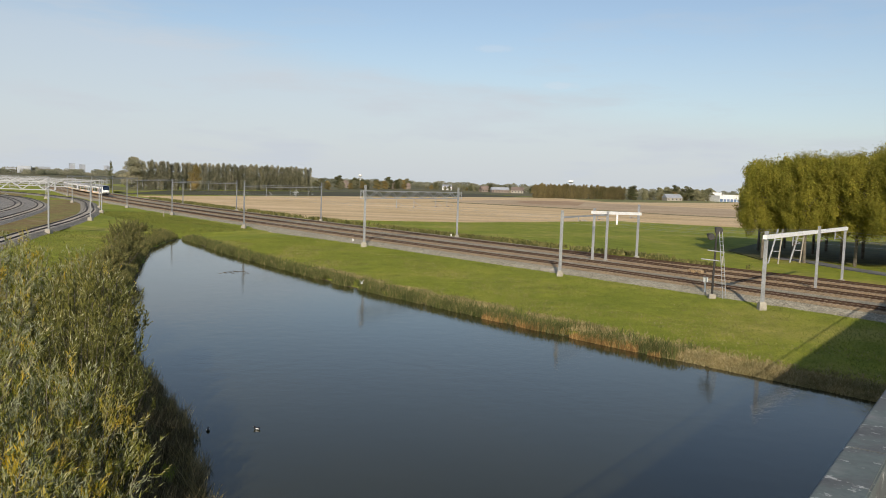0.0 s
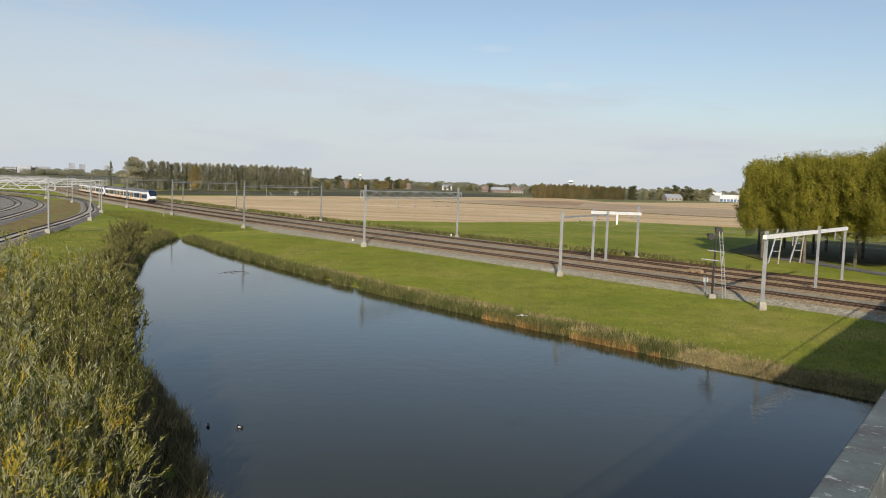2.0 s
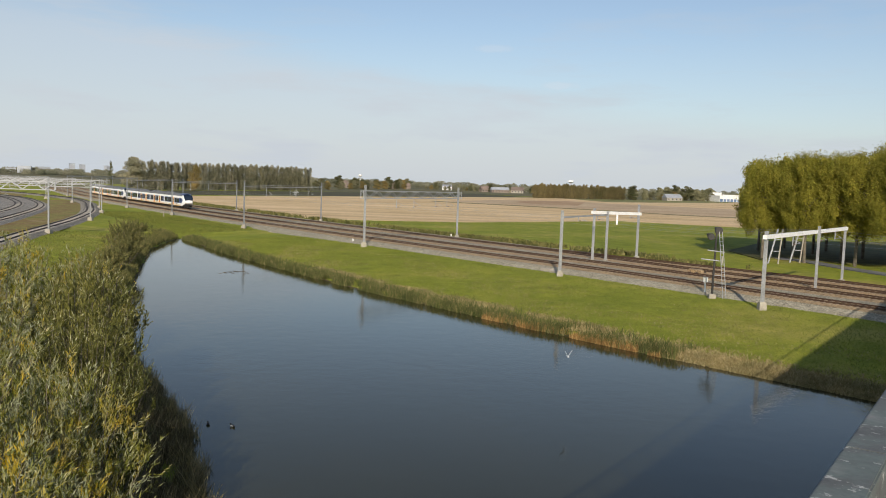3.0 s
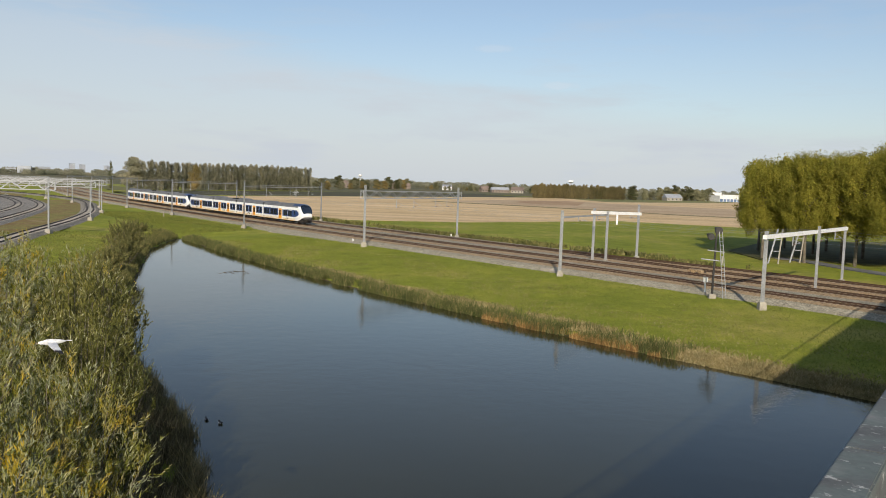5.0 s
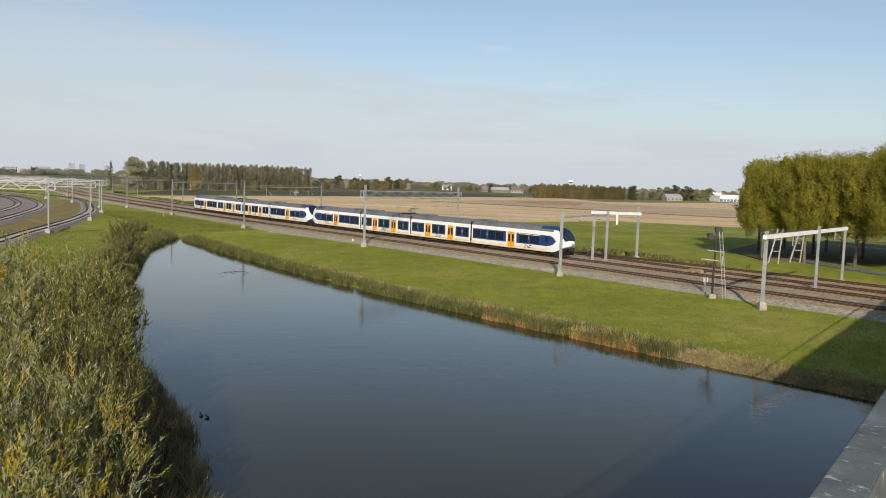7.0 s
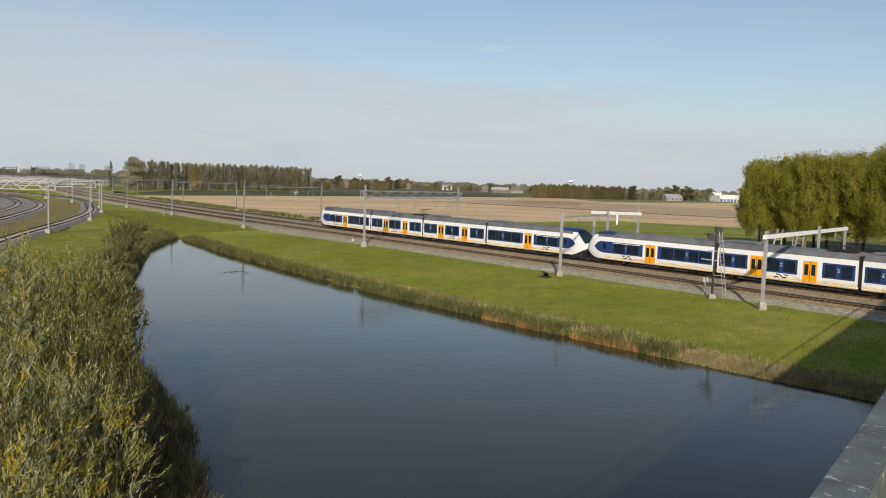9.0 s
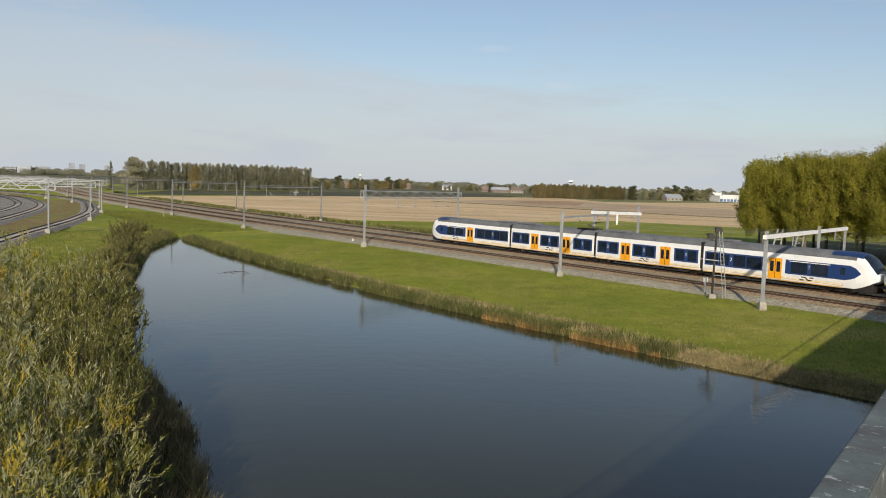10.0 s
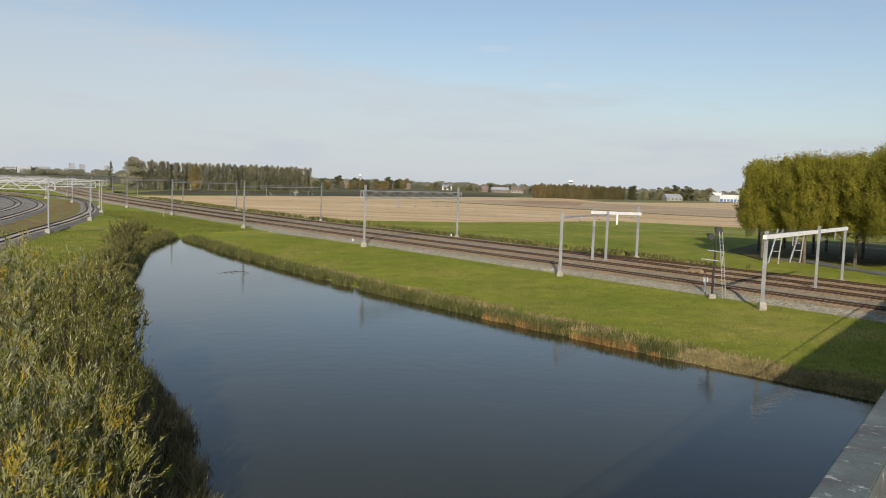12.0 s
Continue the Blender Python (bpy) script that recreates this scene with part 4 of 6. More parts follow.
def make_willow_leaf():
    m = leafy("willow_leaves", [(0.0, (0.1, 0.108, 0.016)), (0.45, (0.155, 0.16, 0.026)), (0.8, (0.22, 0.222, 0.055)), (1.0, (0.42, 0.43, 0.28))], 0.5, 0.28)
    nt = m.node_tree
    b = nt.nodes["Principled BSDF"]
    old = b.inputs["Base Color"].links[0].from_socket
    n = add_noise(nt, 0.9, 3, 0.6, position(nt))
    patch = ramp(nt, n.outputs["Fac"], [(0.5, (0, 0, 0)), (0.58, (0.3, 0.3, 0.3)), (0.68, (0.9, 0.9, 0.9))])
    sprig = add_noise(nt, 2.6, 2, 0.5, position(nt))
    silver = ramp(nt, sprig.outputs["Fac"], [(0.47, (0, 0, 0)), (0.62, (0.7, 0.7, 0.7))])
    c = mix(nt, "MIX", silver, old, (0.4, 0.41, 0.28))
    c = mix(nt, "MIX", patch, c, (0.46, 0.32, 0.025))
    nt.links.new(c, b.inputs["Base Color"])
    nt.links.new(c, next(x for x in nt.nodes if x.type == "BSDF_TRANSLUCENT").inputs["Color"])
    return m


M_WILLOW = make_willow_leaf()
rng = np.random.default_rng(11)


# ---- poplars beside the line ----
def poplar(height, r, clumps, leaves, seed, leaf=0.2):
    g = np.random.default_rng(seed)
    tree = thing("poplar_tree", "tall poplar with dense yellow-green autumn leaves", "tree", "grove of poplars by the railway")
    trunk = Shape()
    top = Vector((g.uniform(-0.4, 0.4), g.uniform(-0.4, 0.4), height * 0.8))
    trunk.tube((0, 0, -0.4), top * 0.45, 0.26, 0.2, 10).tube(top * 0.45, top, 0.2, 0.06, 8)
    cs = []
    for i in range(clumps):
        k = (i + 0.5) / clumps
        z = height * (0.3 + 0.62 * k)
        wide = r * math.sin(math.pi * min(0.98, 0.2 + 0.66 * k)) ** 0.6
        a = i * 2.4 + g.uniform(-0.4, 0.4)
        d = wide * g.uniform(0.35, 1.0)
        c = (math.cos(a) * d, math.sin(a) * d, z)
        cs.append((c, (g.uniform(0.95, 1.5), g.uniform(0.95, 1.5), g.uniform(1.2, 1.9))))
        s = top * (0.3 + 0.5 * k)
        trunk.tube(s, Vector(c) * 0.85 + Vector((0, 0, z * 0.15)), 0.06, 0.02, 5)
    part("trunk", trunk, M_BARK, tree)
    qs = []
    for c, rad in cs:
        p, d = clump_points(g, c, rad, leaves // clumps // 18, 0.2)
        rise = unit(d * 0.5 + np.array((0, 0, 1.0)) + g.normal(0, 0.25, d.shape))
        run = g.uniform(-0.5, 0.5, (len(p), 18, 1)) * g.uniform(0.7, 1.5, (len(p), 1, 1))
        p = (p[:, None] + rise[:, None] * run + g.normal(0, 0.2, (len(p), 18, 3))).reshape(-1, 3)
        qs.append(leaf_quads(g, p, leaf, leaf * 0.8, np.repeat(d, 18, 0), None, 0.28, (0, -0.15, 0.3), 1.0))
    part("crown", quads("crown", np.concatenate(qs), M_POPLAR), None, tree)
    return tree


kinds = [poplar(16.6, 4.5, 72, 60000, 3), poplar(17.2, 4.3, 72, 60000, 5), poplar(16.2, 4.7, 72, 60000, 8)]
deep = poplar(16.5, 4.6, 60, 24000, 13, 0.3)
GROVE = [(50.5, 128), (54.5, 122), (60.5, 118.7), (66.5, 114.5), (63.2, 112.8), (57, 132), (62, 126), (68, 122), (74, 119), (56, 144), (63, 138), (69, 133), (76, 129), (70, 148), (78, 142), (84, 136), (64, 152), (82, 124), (73, 112.5), (81, 113), (88, 127), (92, 140), (86, 150)]
used = set()
for i, (x, y) in enumerate(GROVE):
    src = deep if y > 128.5 else kinds[i % 3]
    size = (0.92, 0.97, 1.0)[i] if i < 3 else 1.0 + 0.07 * (x > 64)
    if src not in used:
        used.add(src)
        src.matrix_basis = pose(x, y, -0.6, 0, 0, 71 * i) @ Matrix.Diagonal((size, size, size, 1))
    else:
        copy_thing(src, pose(x, y, -0.6, 0, 0, 71 * i)).scale = (size,) * 3

# dark sheet under the grove: the crowns' shade painted on the ground
field("grove_floor", [(49, 124), (51, 127.5), (54, 128.5), (60, 123.5), (66, 121), (75, 117), (100, 112), (125, 150), (110, 190), (70, 175), (50, 142)], mottled("grove_shade_tint", (0.07, 0.075, 0.02), (0.13, 0.12, 0.035), 0.35, 5, 0.95, relief=0.5), "ground under the poplars, their shade put into its dull olive colour", -0.56)

# ---- asphalt path by the grove ----
PATH = [(53.6, 129), (55.0, 126.5), (55.9, 124), (57.2, 115), (59, 106.9), (62, 96)]
at, total = curve_path(PATH)
tagged(part("footpath", Shape().sweep([(*at(s), -0.6) for s in np.arange(0, total, 3)], [(-1.3, -0.1), (-1.3, 0.05), (1.3, 0.05), (1.3, -0.1)]), mottled("asphalt", (0.13, 0.13, 0.135), (0.19, 0.19, 0.19), 0.5, 12, 0.9)), "grey asphalt footpath past the poplars", "path", kind="structure")


# ---- trestle posts at the edge of the grove ----
def trestle(x, y, h, lean):
    p = thing("trestle_post", "pale grey leaning trestle post with rungs", "trestle post", "trestle posts by the grove", m=pose(x, y, -0.6))
    for k in (-1, 1):
        part("leg", Shape().beam((k * 0.75, 0, -0.2), (k * 0.35 + lean, 0, h), 0.18, 0.18), M_GALV if k < 0 else M_CONCRETE, p)
    for f in (0.35, 0.7):
        part("rung", Shape().beam((-0.75 + 0.4 * f + lean * f, 0, h * f), (0.75 - 0.4 * f + lean * f, 0, h * f), 0.1, 0.1), M_GALV, p)


trestle(48.6, 119.0, 5.0, 0.8)
trestle(53.0, 121.8, 5.2, 0.9)


# ---- distant trees ----
def far_tree(name, label, group, h, r, n, leaf, mat, seed, low=0.12, point=0.6, spread=0.6):
    g = np.random.default_rng(seed)
    tree = thing(name, label, "tree", group)
    part("trunk", Shape().tube((0, 0, -0.5), (0, 0, h * 0.7), r * 0.1, r * 0.04, 6), M_BARK, tree)
    qs = []
    for i in range(14):
        k = (i + 0.5) / 14
        z = h * (low + (0.97 - low) * k)
        w = r * (math.sin(math.pi * (0.12 + 0.8 * k)) ** point)
        a, d = g.uniform(0, 6.28), w * g.uniform(0.1, spread)
        p, o = clump_points(g, (math.cos(a) * d, math.sin(a) * d, z), (w * 0.6, w * 0.6, h * 0.09), n // 14, 0.3)
        qs.append(leaf_quads(g, p, leaf, leaf * 0.7, o, None, 0.4))
    part("crown", quads("crown", np.concatenate(qs), mat), None, tree)
    return tree


def plant(kinds, places):
    used = set()
    for i, (x, y, turn, size) in enumerate(places):
        src = kinds[i % len(kinds)]
        m = pose(x, y, -0.6, 0, 0, turn) @ Matrix.Diagonal((size, size, size, 1))
        if src not in used:
            used.add(src)
            src.matrix_basis = m
        else:
            ob = copy_thing(src, pose(x, y, -0.6, 0, 0, turn))
            ob.scale = (size,) * 3


ROWT = "row of poplars beyond the fields"
rowk = [far_tree("poplar_tree", "slim poplar with thin brown-green autumn crown", ROWT, (18.0, 18.7, 18.3, 19.0)[k], (3.0, 3.3, 3.1, 2.8)[k], 4200, 0.5, M_ROWLEAF, 30 + k, 0.0, 0.28, 0.3) for k in range(4)]
places = []
for i in range(58):
    k = i / 57
    x = -187 + 70 * k
    y = 498 + 202 * k
    places.append((x + rng.uniform(-0.5, 0.5), y + rng.uniform(-1, 1), rng.uniform(0, 360), rng.uniform(0.95, 1.03) * (0.96 + 0.1 * k)))
plant(rowk, places)
plant([far_tree("broad_poplar", "broad poplar with a full brown-green crown", "", 19.3, 9.0, 7000, 0.75, M_ROWLEAF, 41, 0.04, 0.45)], [(-193, 500, 0, 1.02)])
plant([far_tree("broad_tree", "rounded tree in orange-brown autumn leaf", "", 16.5, 5.0, 3200, 0.65, M_ORANGETREE, 42, 0.06, 0.5)], [(-163, 528, 0, 1.0)])
plant([far_tree("slim_poplar", "single slim dark poplar", "", 16, 1.6, 400, 0.8, M_GREENTREE, 43, 0.05, 0.5)], [(-210, 510, 0, 1.05)])
rounds = [far_tree("broad_tree", "round dark green tree among farmhouses", "trees round the farms", 12, 6, 2200, 0.85, M_GREENTREE, 50, 0.05, 0.5),
          far_tree("broad_tree", "round tree in brown autumn leaf among farmhouses", "trees round the farms", 11, 6.5, 2200, 0.85, M_DULLTREE, 51, 0.05, 0.5),
          far_tree("broad_tree", "small round tree in fading autumn leaf among farmhouses", "trees round the farms", 10, 5, 1800, 0.8, M_DULLTREE, 52, 0.05, 0.5),
          far_tree("broad_tree", "small round tree turning orange among farmhouses", "trees round the farms", 9, 4.6, 1600, 0.8, M_ORANGETREE, 53, 0.05, 0.5)]
pl = []
for i in range(30):
    k = i / 29
    pl.append((-128 + 70 * k + rng.uniform(-4, 4), 800 + 470 * k + rng.uniform(-20, 20), rng.uniform(0, 360), rng.uniform(0.7, 1.25) * (1 + 0.35 * k)))
for i in range(26):
    k = i / 25
    pl.append((-30 + 170 * k + rng.uniform(-5, 5), 1330 + rng.uniform(-60, 40) - 150 * k, rng.uniform(0, 360), rng.uniform(0.55, 1.0)))
for i in range(34):
    k = rng.uniform(0, 1)
    pl.append((188 + 150 * k + rng.uniform(-4, 4), 850 + 160 * k + rng.uniform(-10, 40), rng.uniform(0, 360), rng.uniform(0.6, 1.45)))
plant(rounds, pl)
# young rust-brown plantation
plk = [far_tree("plantation_tree", "slender young tree in rust-brown leaf", "young plantation beyond the stubble field", 13, 2.8, 1100, 0.75, M_RUSTTREE, 60 + k, 0.04, 0.4) for k in range(3)]
plant(plk, [(82 + 100 * k + rng.uniform(-1.5, 1.5), 735 + 95 * k + row * 6 + rng.uniform(-1, 1), rng.uniform(0, 360), rng.uniform(0.85, 1.08)) for row in range(2) for k in np.linspace(0, 1, 40)])


def wood_belt(label, pts, step, deep, h, mat, leaf, n):
    qs = []
    for (x0, y0), (x1, y1) in zip(pts, pts[1:]):
        m = max(1, int(math.hypot(x1 - x0, y1 - y0) / step))
        for i in range(m):
            k = (i + rng.uniform(0, 1)) / m
            hh = h * rng.uniform(0.75, 1.15)
            p, d = clump_points(rng, (x0 + (x1 - x0) * k, y0 + (y1 - y0) * k + rng.uniform(0, deep), hh * 0.45), (step * 0.9, step * 0.7, hh * 0.55), n, 0.4)
            p[:, 2] = np.maximum(p[:, 2], -0.5)
            qs.append(leaf_quads(rng, p, leaf, leaf * 0.8, d, None, 0.3))
    tagged(new("distant_wood", quads("distant_wood", np.concatenate(qs), mat)), label, "woodland", kind="stuff")


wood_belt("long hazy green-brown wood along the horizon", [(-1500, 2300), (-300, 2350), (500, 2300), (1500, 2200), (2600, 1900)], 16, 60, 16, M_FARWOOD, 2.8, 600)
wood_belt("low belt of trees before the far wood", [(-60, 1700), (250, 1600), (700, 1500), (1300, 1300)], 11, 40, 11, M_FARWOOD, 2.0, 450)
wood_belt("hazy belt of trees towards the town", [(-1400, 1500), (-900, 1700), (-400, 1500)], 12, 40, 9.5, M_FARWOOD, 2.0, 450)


# ---- weeds along the far side of the line ----
def blades(name, label, category, pts, hgt, width, mat, lean=0.25):
    n = len(pts)
    h = hgt * rng.uniform(0.55, 1.15, n)
    c = pts + np.stack([np.zeros(n), np.zeros(n), h * 0.45], 1)
    a = unit(np.stack([rng.normal(0, lean, n), rng.normal(0, lean, n), np.ones(n)], 1))
    b = unit(np.cross(a, rng.normal(size=(n, 3))))
    ln, wd = (h / 2)[:, None], (width * rng.uniform(0.7, 1.3, n))[:, None] / 2
    q = np.stack([c - a * ln - b * wd * 0.6, c - a * ln + b * wd * 0.6, c + a * ln * 0.3 + b * wd, c + a * ln], 1)
    return tagged(new(name, quads(name, q, mat)), label, category, kind="stuff")


def on_ground(sl):
    out = []
    for s, l in sl:
        x, y = rail_xy(s, l)
        out.append((x, y, ground_z(x, y)))
    return np.array(out)


def scatter(n, s0, s1, l_of, patch=0.0, scale=0.15):
    out = []
    while len(out) < n:
        s = rng.uniform(s0, s1)
        l = l_of(s)
        if patch and noise.noise((s * scale, l * scale * 2, 5)) < patch - 0.5:
            continue
        out.append((s, l))
    return on_ground(out)


blades("trackside_weeds", "ragged dark green weeds beyond the tracks", "weeds", scatter(9000, -230, 18, lambda s: rng.normal(18.2, 0.8), 0.35), 1.0, 0.3, M_SHRUB, 0.5)
blades("pasture_weeds", "ragged weeds at the edge of the pasture", "weeds", scatter(3500, -22, 40, lambda s: rng.normal(20.5, 1.6), 0.55), 0.7, 0.25, M_SHRUB, 0.5)

# ---- pond banks ----
M_SOIL = mottled("bank_soil", (0.06, 0.045, 0.028), (0.12, 0.09, 0.055), 0.6, 6, 0.95, relief=0.6, depth=0.05)
for shore, k, lab in ((SHORE_R, 1, "dark wet soil along the pond's edge"), (SHORE_L, -1, "dark wet soil along the shaded pond edge")):
    path = [(*rail_xy(s, lerp(s, shore) + 0.25 * noise.noise((s * 0.35, 2.0 * k, 0))), 0) for s in np.arange(-41, 100, 1.5)]
    tagged(part("bank_edge", Shape().sweep(path, [(-0.2 * k, -2.4), (0.02 * k, -2.03), (0.35 * k, -1.95), (0.55 * k, -2.4)]), M_SOIL), lab, "bank", kind="structure")
path = [(*rail_xy(s, lerp(s, SHORE_L)), 0) for s in np.arange(-30, 100, 1.5)]
tagged(part("bank_slope", Shape().sweep(path, [(-0.2, -2.2), (-1.5, -1.36), (-5.2, -0.92), (-5.6, -2.4)]), mottled("withered_bank", (0.06, 0.05, 0.026), (0.13, 0.105, 0.055), 0.7, 6, 0.95, relief=0.6, depth=0.05)), "brown withered slope under the willows", "bank", kind="structure")
blades("bank_reeds", "green and straw coloured reeds along the pond", "reeds", scatter(24000, -40, 68, lambda s: lerp(s, SHORE_R) - 0.25 + abs(rng.normal(0, 1.2)) + 0.3 * noise.noise((s * 0.5, 3, 1)), 0.26, 0.35), 0.95, 0.055, M_REED, 0.35)
blades("rust_reeds", "rust-orange dying reeds at the water's edge", "reeds", scatter(2800, 49, 67, lambda s: lerp(s, SHORE_R) - 0.4 + abs(rng.normal(0, 0.4)), 0.33, 0.3), 0.7, 0.07, M_RUSTREED)
blades("bank_grass", "tufted green grass with dry straw patches on the bank", "grass", scatter(75000, -30, 92, lambda s: rng.uniform(lerp(s, SHORE_R) + 1.5, -10)), 0.16, 0.045, M_TUFT, 0.6)
blades("left_bank_grass", "rough green grass beyond the willows", "grass", scatter(24000, -115, 10, lambda s: rng.uniform(-27, -11) if s < -45 else lerp(s, SHORE_L) - rng.uniform(1, 30)), 0.2, 0.1, M_DULLTUFT, 0.7)
blades("dry_bank_grass", "dry straw coloured grass above the water", "grass", scatter(40000, 12, 95, lambda s: lerp(s, SHORE_R) + (2.6 + rng.normal(0, 0.7) if s < 60 else abs(rng.normal(0, 1.6)) - 0.1), 0.32, 0.25), 0.33, 0.07, M_STRAW, 0.7)
blades("shore_straw", "long withered grass hanging over the water's edge", "grass", scatter(22000, 62, 97, lambda s: lerp(s, SHORE_R) - 0.1 + rng.uniform(0, 2.3)), 0.42, 0.07, M_STRAW, 0.8)
blades("straw_patches", "withered straw patches in the bank grass", "grass", scatter(16000, -30, 95, lambda s: lerp(s, SHORE_R) + 2 + 16 * rng.uniform(0, 1) ** 1.6, 0.52, 0.09), 0.17, 0.045, M_STRAW, 0.8)
blades("left_bank_reeds", "dark brown reeds standing along the shaded bank", "reeds", scatter(26000, 46, 90, lambda s: lerp(s, SHORE_L) + 0.5 - abs(rng.normal(0, 1.3)), 0.4, 0.5), 0.95, 0.035, M_DARKREED, 0.5)
blades("left_bank_plumes", "pale straw reed stems along the shaded bank", "reeds", scatter(2600, 52, 90, lambda s: lerp(s, SHORE_L) + 0.9 - abs(rng.normal(0, 1.0)), 0.5, 0.4), 1.3, 0.03, M_STRAW, 0.45)
blades("pond_tip_reeds", "dull green reeds round the tip of the pond", "reeds", scatter(6000, -50, 20, lambda s: lerp(s, SHORE_L) - 0.3 - abs(rng.normal(0, 1.6))), 0.9, 0.09, M_TIPSHRUB, 0.45)


# ---- twigs drifting in the pond ----
drift = Shape()
for i in range(26):
    x, y, a, n = -24.6 + rng.uniform(-1.7, 1.7), 95.5 + rng.uniform(-1.6, 1.6), rng.uniform(0, 6.28), rng.uniform(0.2, 0.7)
    drift.tube((x, y, -1.995), (x + math.cos(a) * n, y + math.sin(a) * n, -1.985 + rng.uniform(0, 0.08)), 0.02, 0.008, 5)
tagged(part("drifting_twigs", drift, M_SOIL), "dark twigs drifting on the pond", "twigs", kind="stuff")

# ---- willows on the near bank ----
def willow(x, y, top, r, branches, leaves, seed, length=0.12, width=0.026, mat=None, label="silver-green willow shrub with yellowing autumn leaves", group="willow thicket on the pond bank"):
    g = np.random.default_rng(seed)
    z0 = ground_z(x, y)
    h = top - z0
    tree = thing("willow_shrub", label, "shrub", group, m=pose(x, y, z0))
    sh, qs = Shape(), []
    for i in range(branches):
        a = i * 2.39996 + g.uniform(-0.3, 0.3)
        k = math.sqrt((i + 0.5) / branches)
        reach, up = r * k * g.uniform(0.85, 1.1), h * (1 - 0.45 * k * k) * g.uniform(0.86, 1.02)
        d = Vector((math.cos(a), math.sin(a), 0))
        pts = [d * 0.12 + Vector((0, 0, -0.2)), d * reach * 0.45 + Vector((0, 0, up * 0.4)), d * reach * 0.8 + Vector((0, 0, up * 0.72)), d * reach + Vector((0, 0, up))]
        for j in range(3):
            sh.tube(pts[j], pts[j + 1], (0.05, 0.03, 0.016)[j], (0.03, 0.016, 0.005)[j], 5)
        m = leaves // branches
        twigs = max(4, m // 22)
        tk = g.uniform(0.25, 1.0, twigs) ** 0.8
        P = np.array([tuple(p) for p in pts])
        tp = np.stack([np.interp(tk, (0, 0.4, 0.72, 1.0), P[:, c]) for c in range(3)], 1)
        axis_dir = unit(P[3] - P[2])
        td = unit(axis_dir * 0.75 + np.array((0, 0, 0.5)) + g.normal(0, 0.38, (twigs, 3)))
        w = np.repeat(np.arange(twigs), 22)
        run = np.tile(np.linspace(0.05, 1, 22), twigs)
        tl = g.uniform(0.45, 1.0, twigs)
        c = tp[w] + td[w] * (run * tl[w])[:, None] + g.normal(0, 0.03, (len(w), 3))
        al = unit(td[w] * 0.9 + g.normal(0, 0.3, (len(w), 3)))
        qs.append(leaf_quads(g, c + al * length * 0.4, length, width, None, al * 2.6, 0.45, (0, -0.5, 0.6)))
    part("branchwork", sh, M_BARK, tree)
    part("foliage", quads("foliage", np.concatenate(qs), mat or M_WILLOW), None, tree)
    return tree


# last value 1: leaves coloured dark to stand for shade over the water
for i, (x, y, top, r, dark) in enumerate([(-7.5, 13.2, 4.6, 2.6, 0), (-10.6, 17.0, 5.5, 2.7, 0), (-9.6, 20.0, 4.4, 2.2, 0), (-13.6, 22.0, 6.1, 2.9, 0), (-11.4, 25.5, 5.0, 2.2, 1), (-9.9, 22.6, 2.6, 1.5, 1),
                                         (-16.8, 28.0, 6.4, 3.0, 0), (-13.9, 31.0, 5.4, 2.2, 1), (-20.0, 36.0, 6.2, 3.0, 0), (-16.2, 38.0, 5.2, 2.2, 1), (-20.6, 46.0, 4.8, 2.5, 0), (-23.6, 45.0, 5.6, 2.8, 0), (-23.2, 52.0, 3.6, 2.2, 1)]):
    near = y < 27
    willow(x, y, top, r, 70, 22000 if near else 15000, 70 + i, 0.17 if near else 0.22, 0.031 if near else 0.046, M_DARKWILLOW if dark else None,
           "willow shrub overhanging the water, shade put into its dark leaf colour" if dark else "silver-green willow shrub with yellowing autumn leaves")
THICKET = "shrubs at the tip of the pond"
for i, (x, y, top, r) in enumerate([(-38.5, 98, 3.8, 2.6), (-36.6, 93, 1.8, 2.2), (-44.5, 114, 1.2, 2.2), (-52.5, 138, 0.8, 2.6), (-35, 84, 1.3, 2.2), (-31, 73, 1.0, 2.0), (-29, 63, 1.0, 2.0)]):
    willow(x, y, top, r, 34, 8000, 90 + i, 0.2, 0.08, M_TIPSHRUB, "dull green shrub at the water's edge", THICKET)

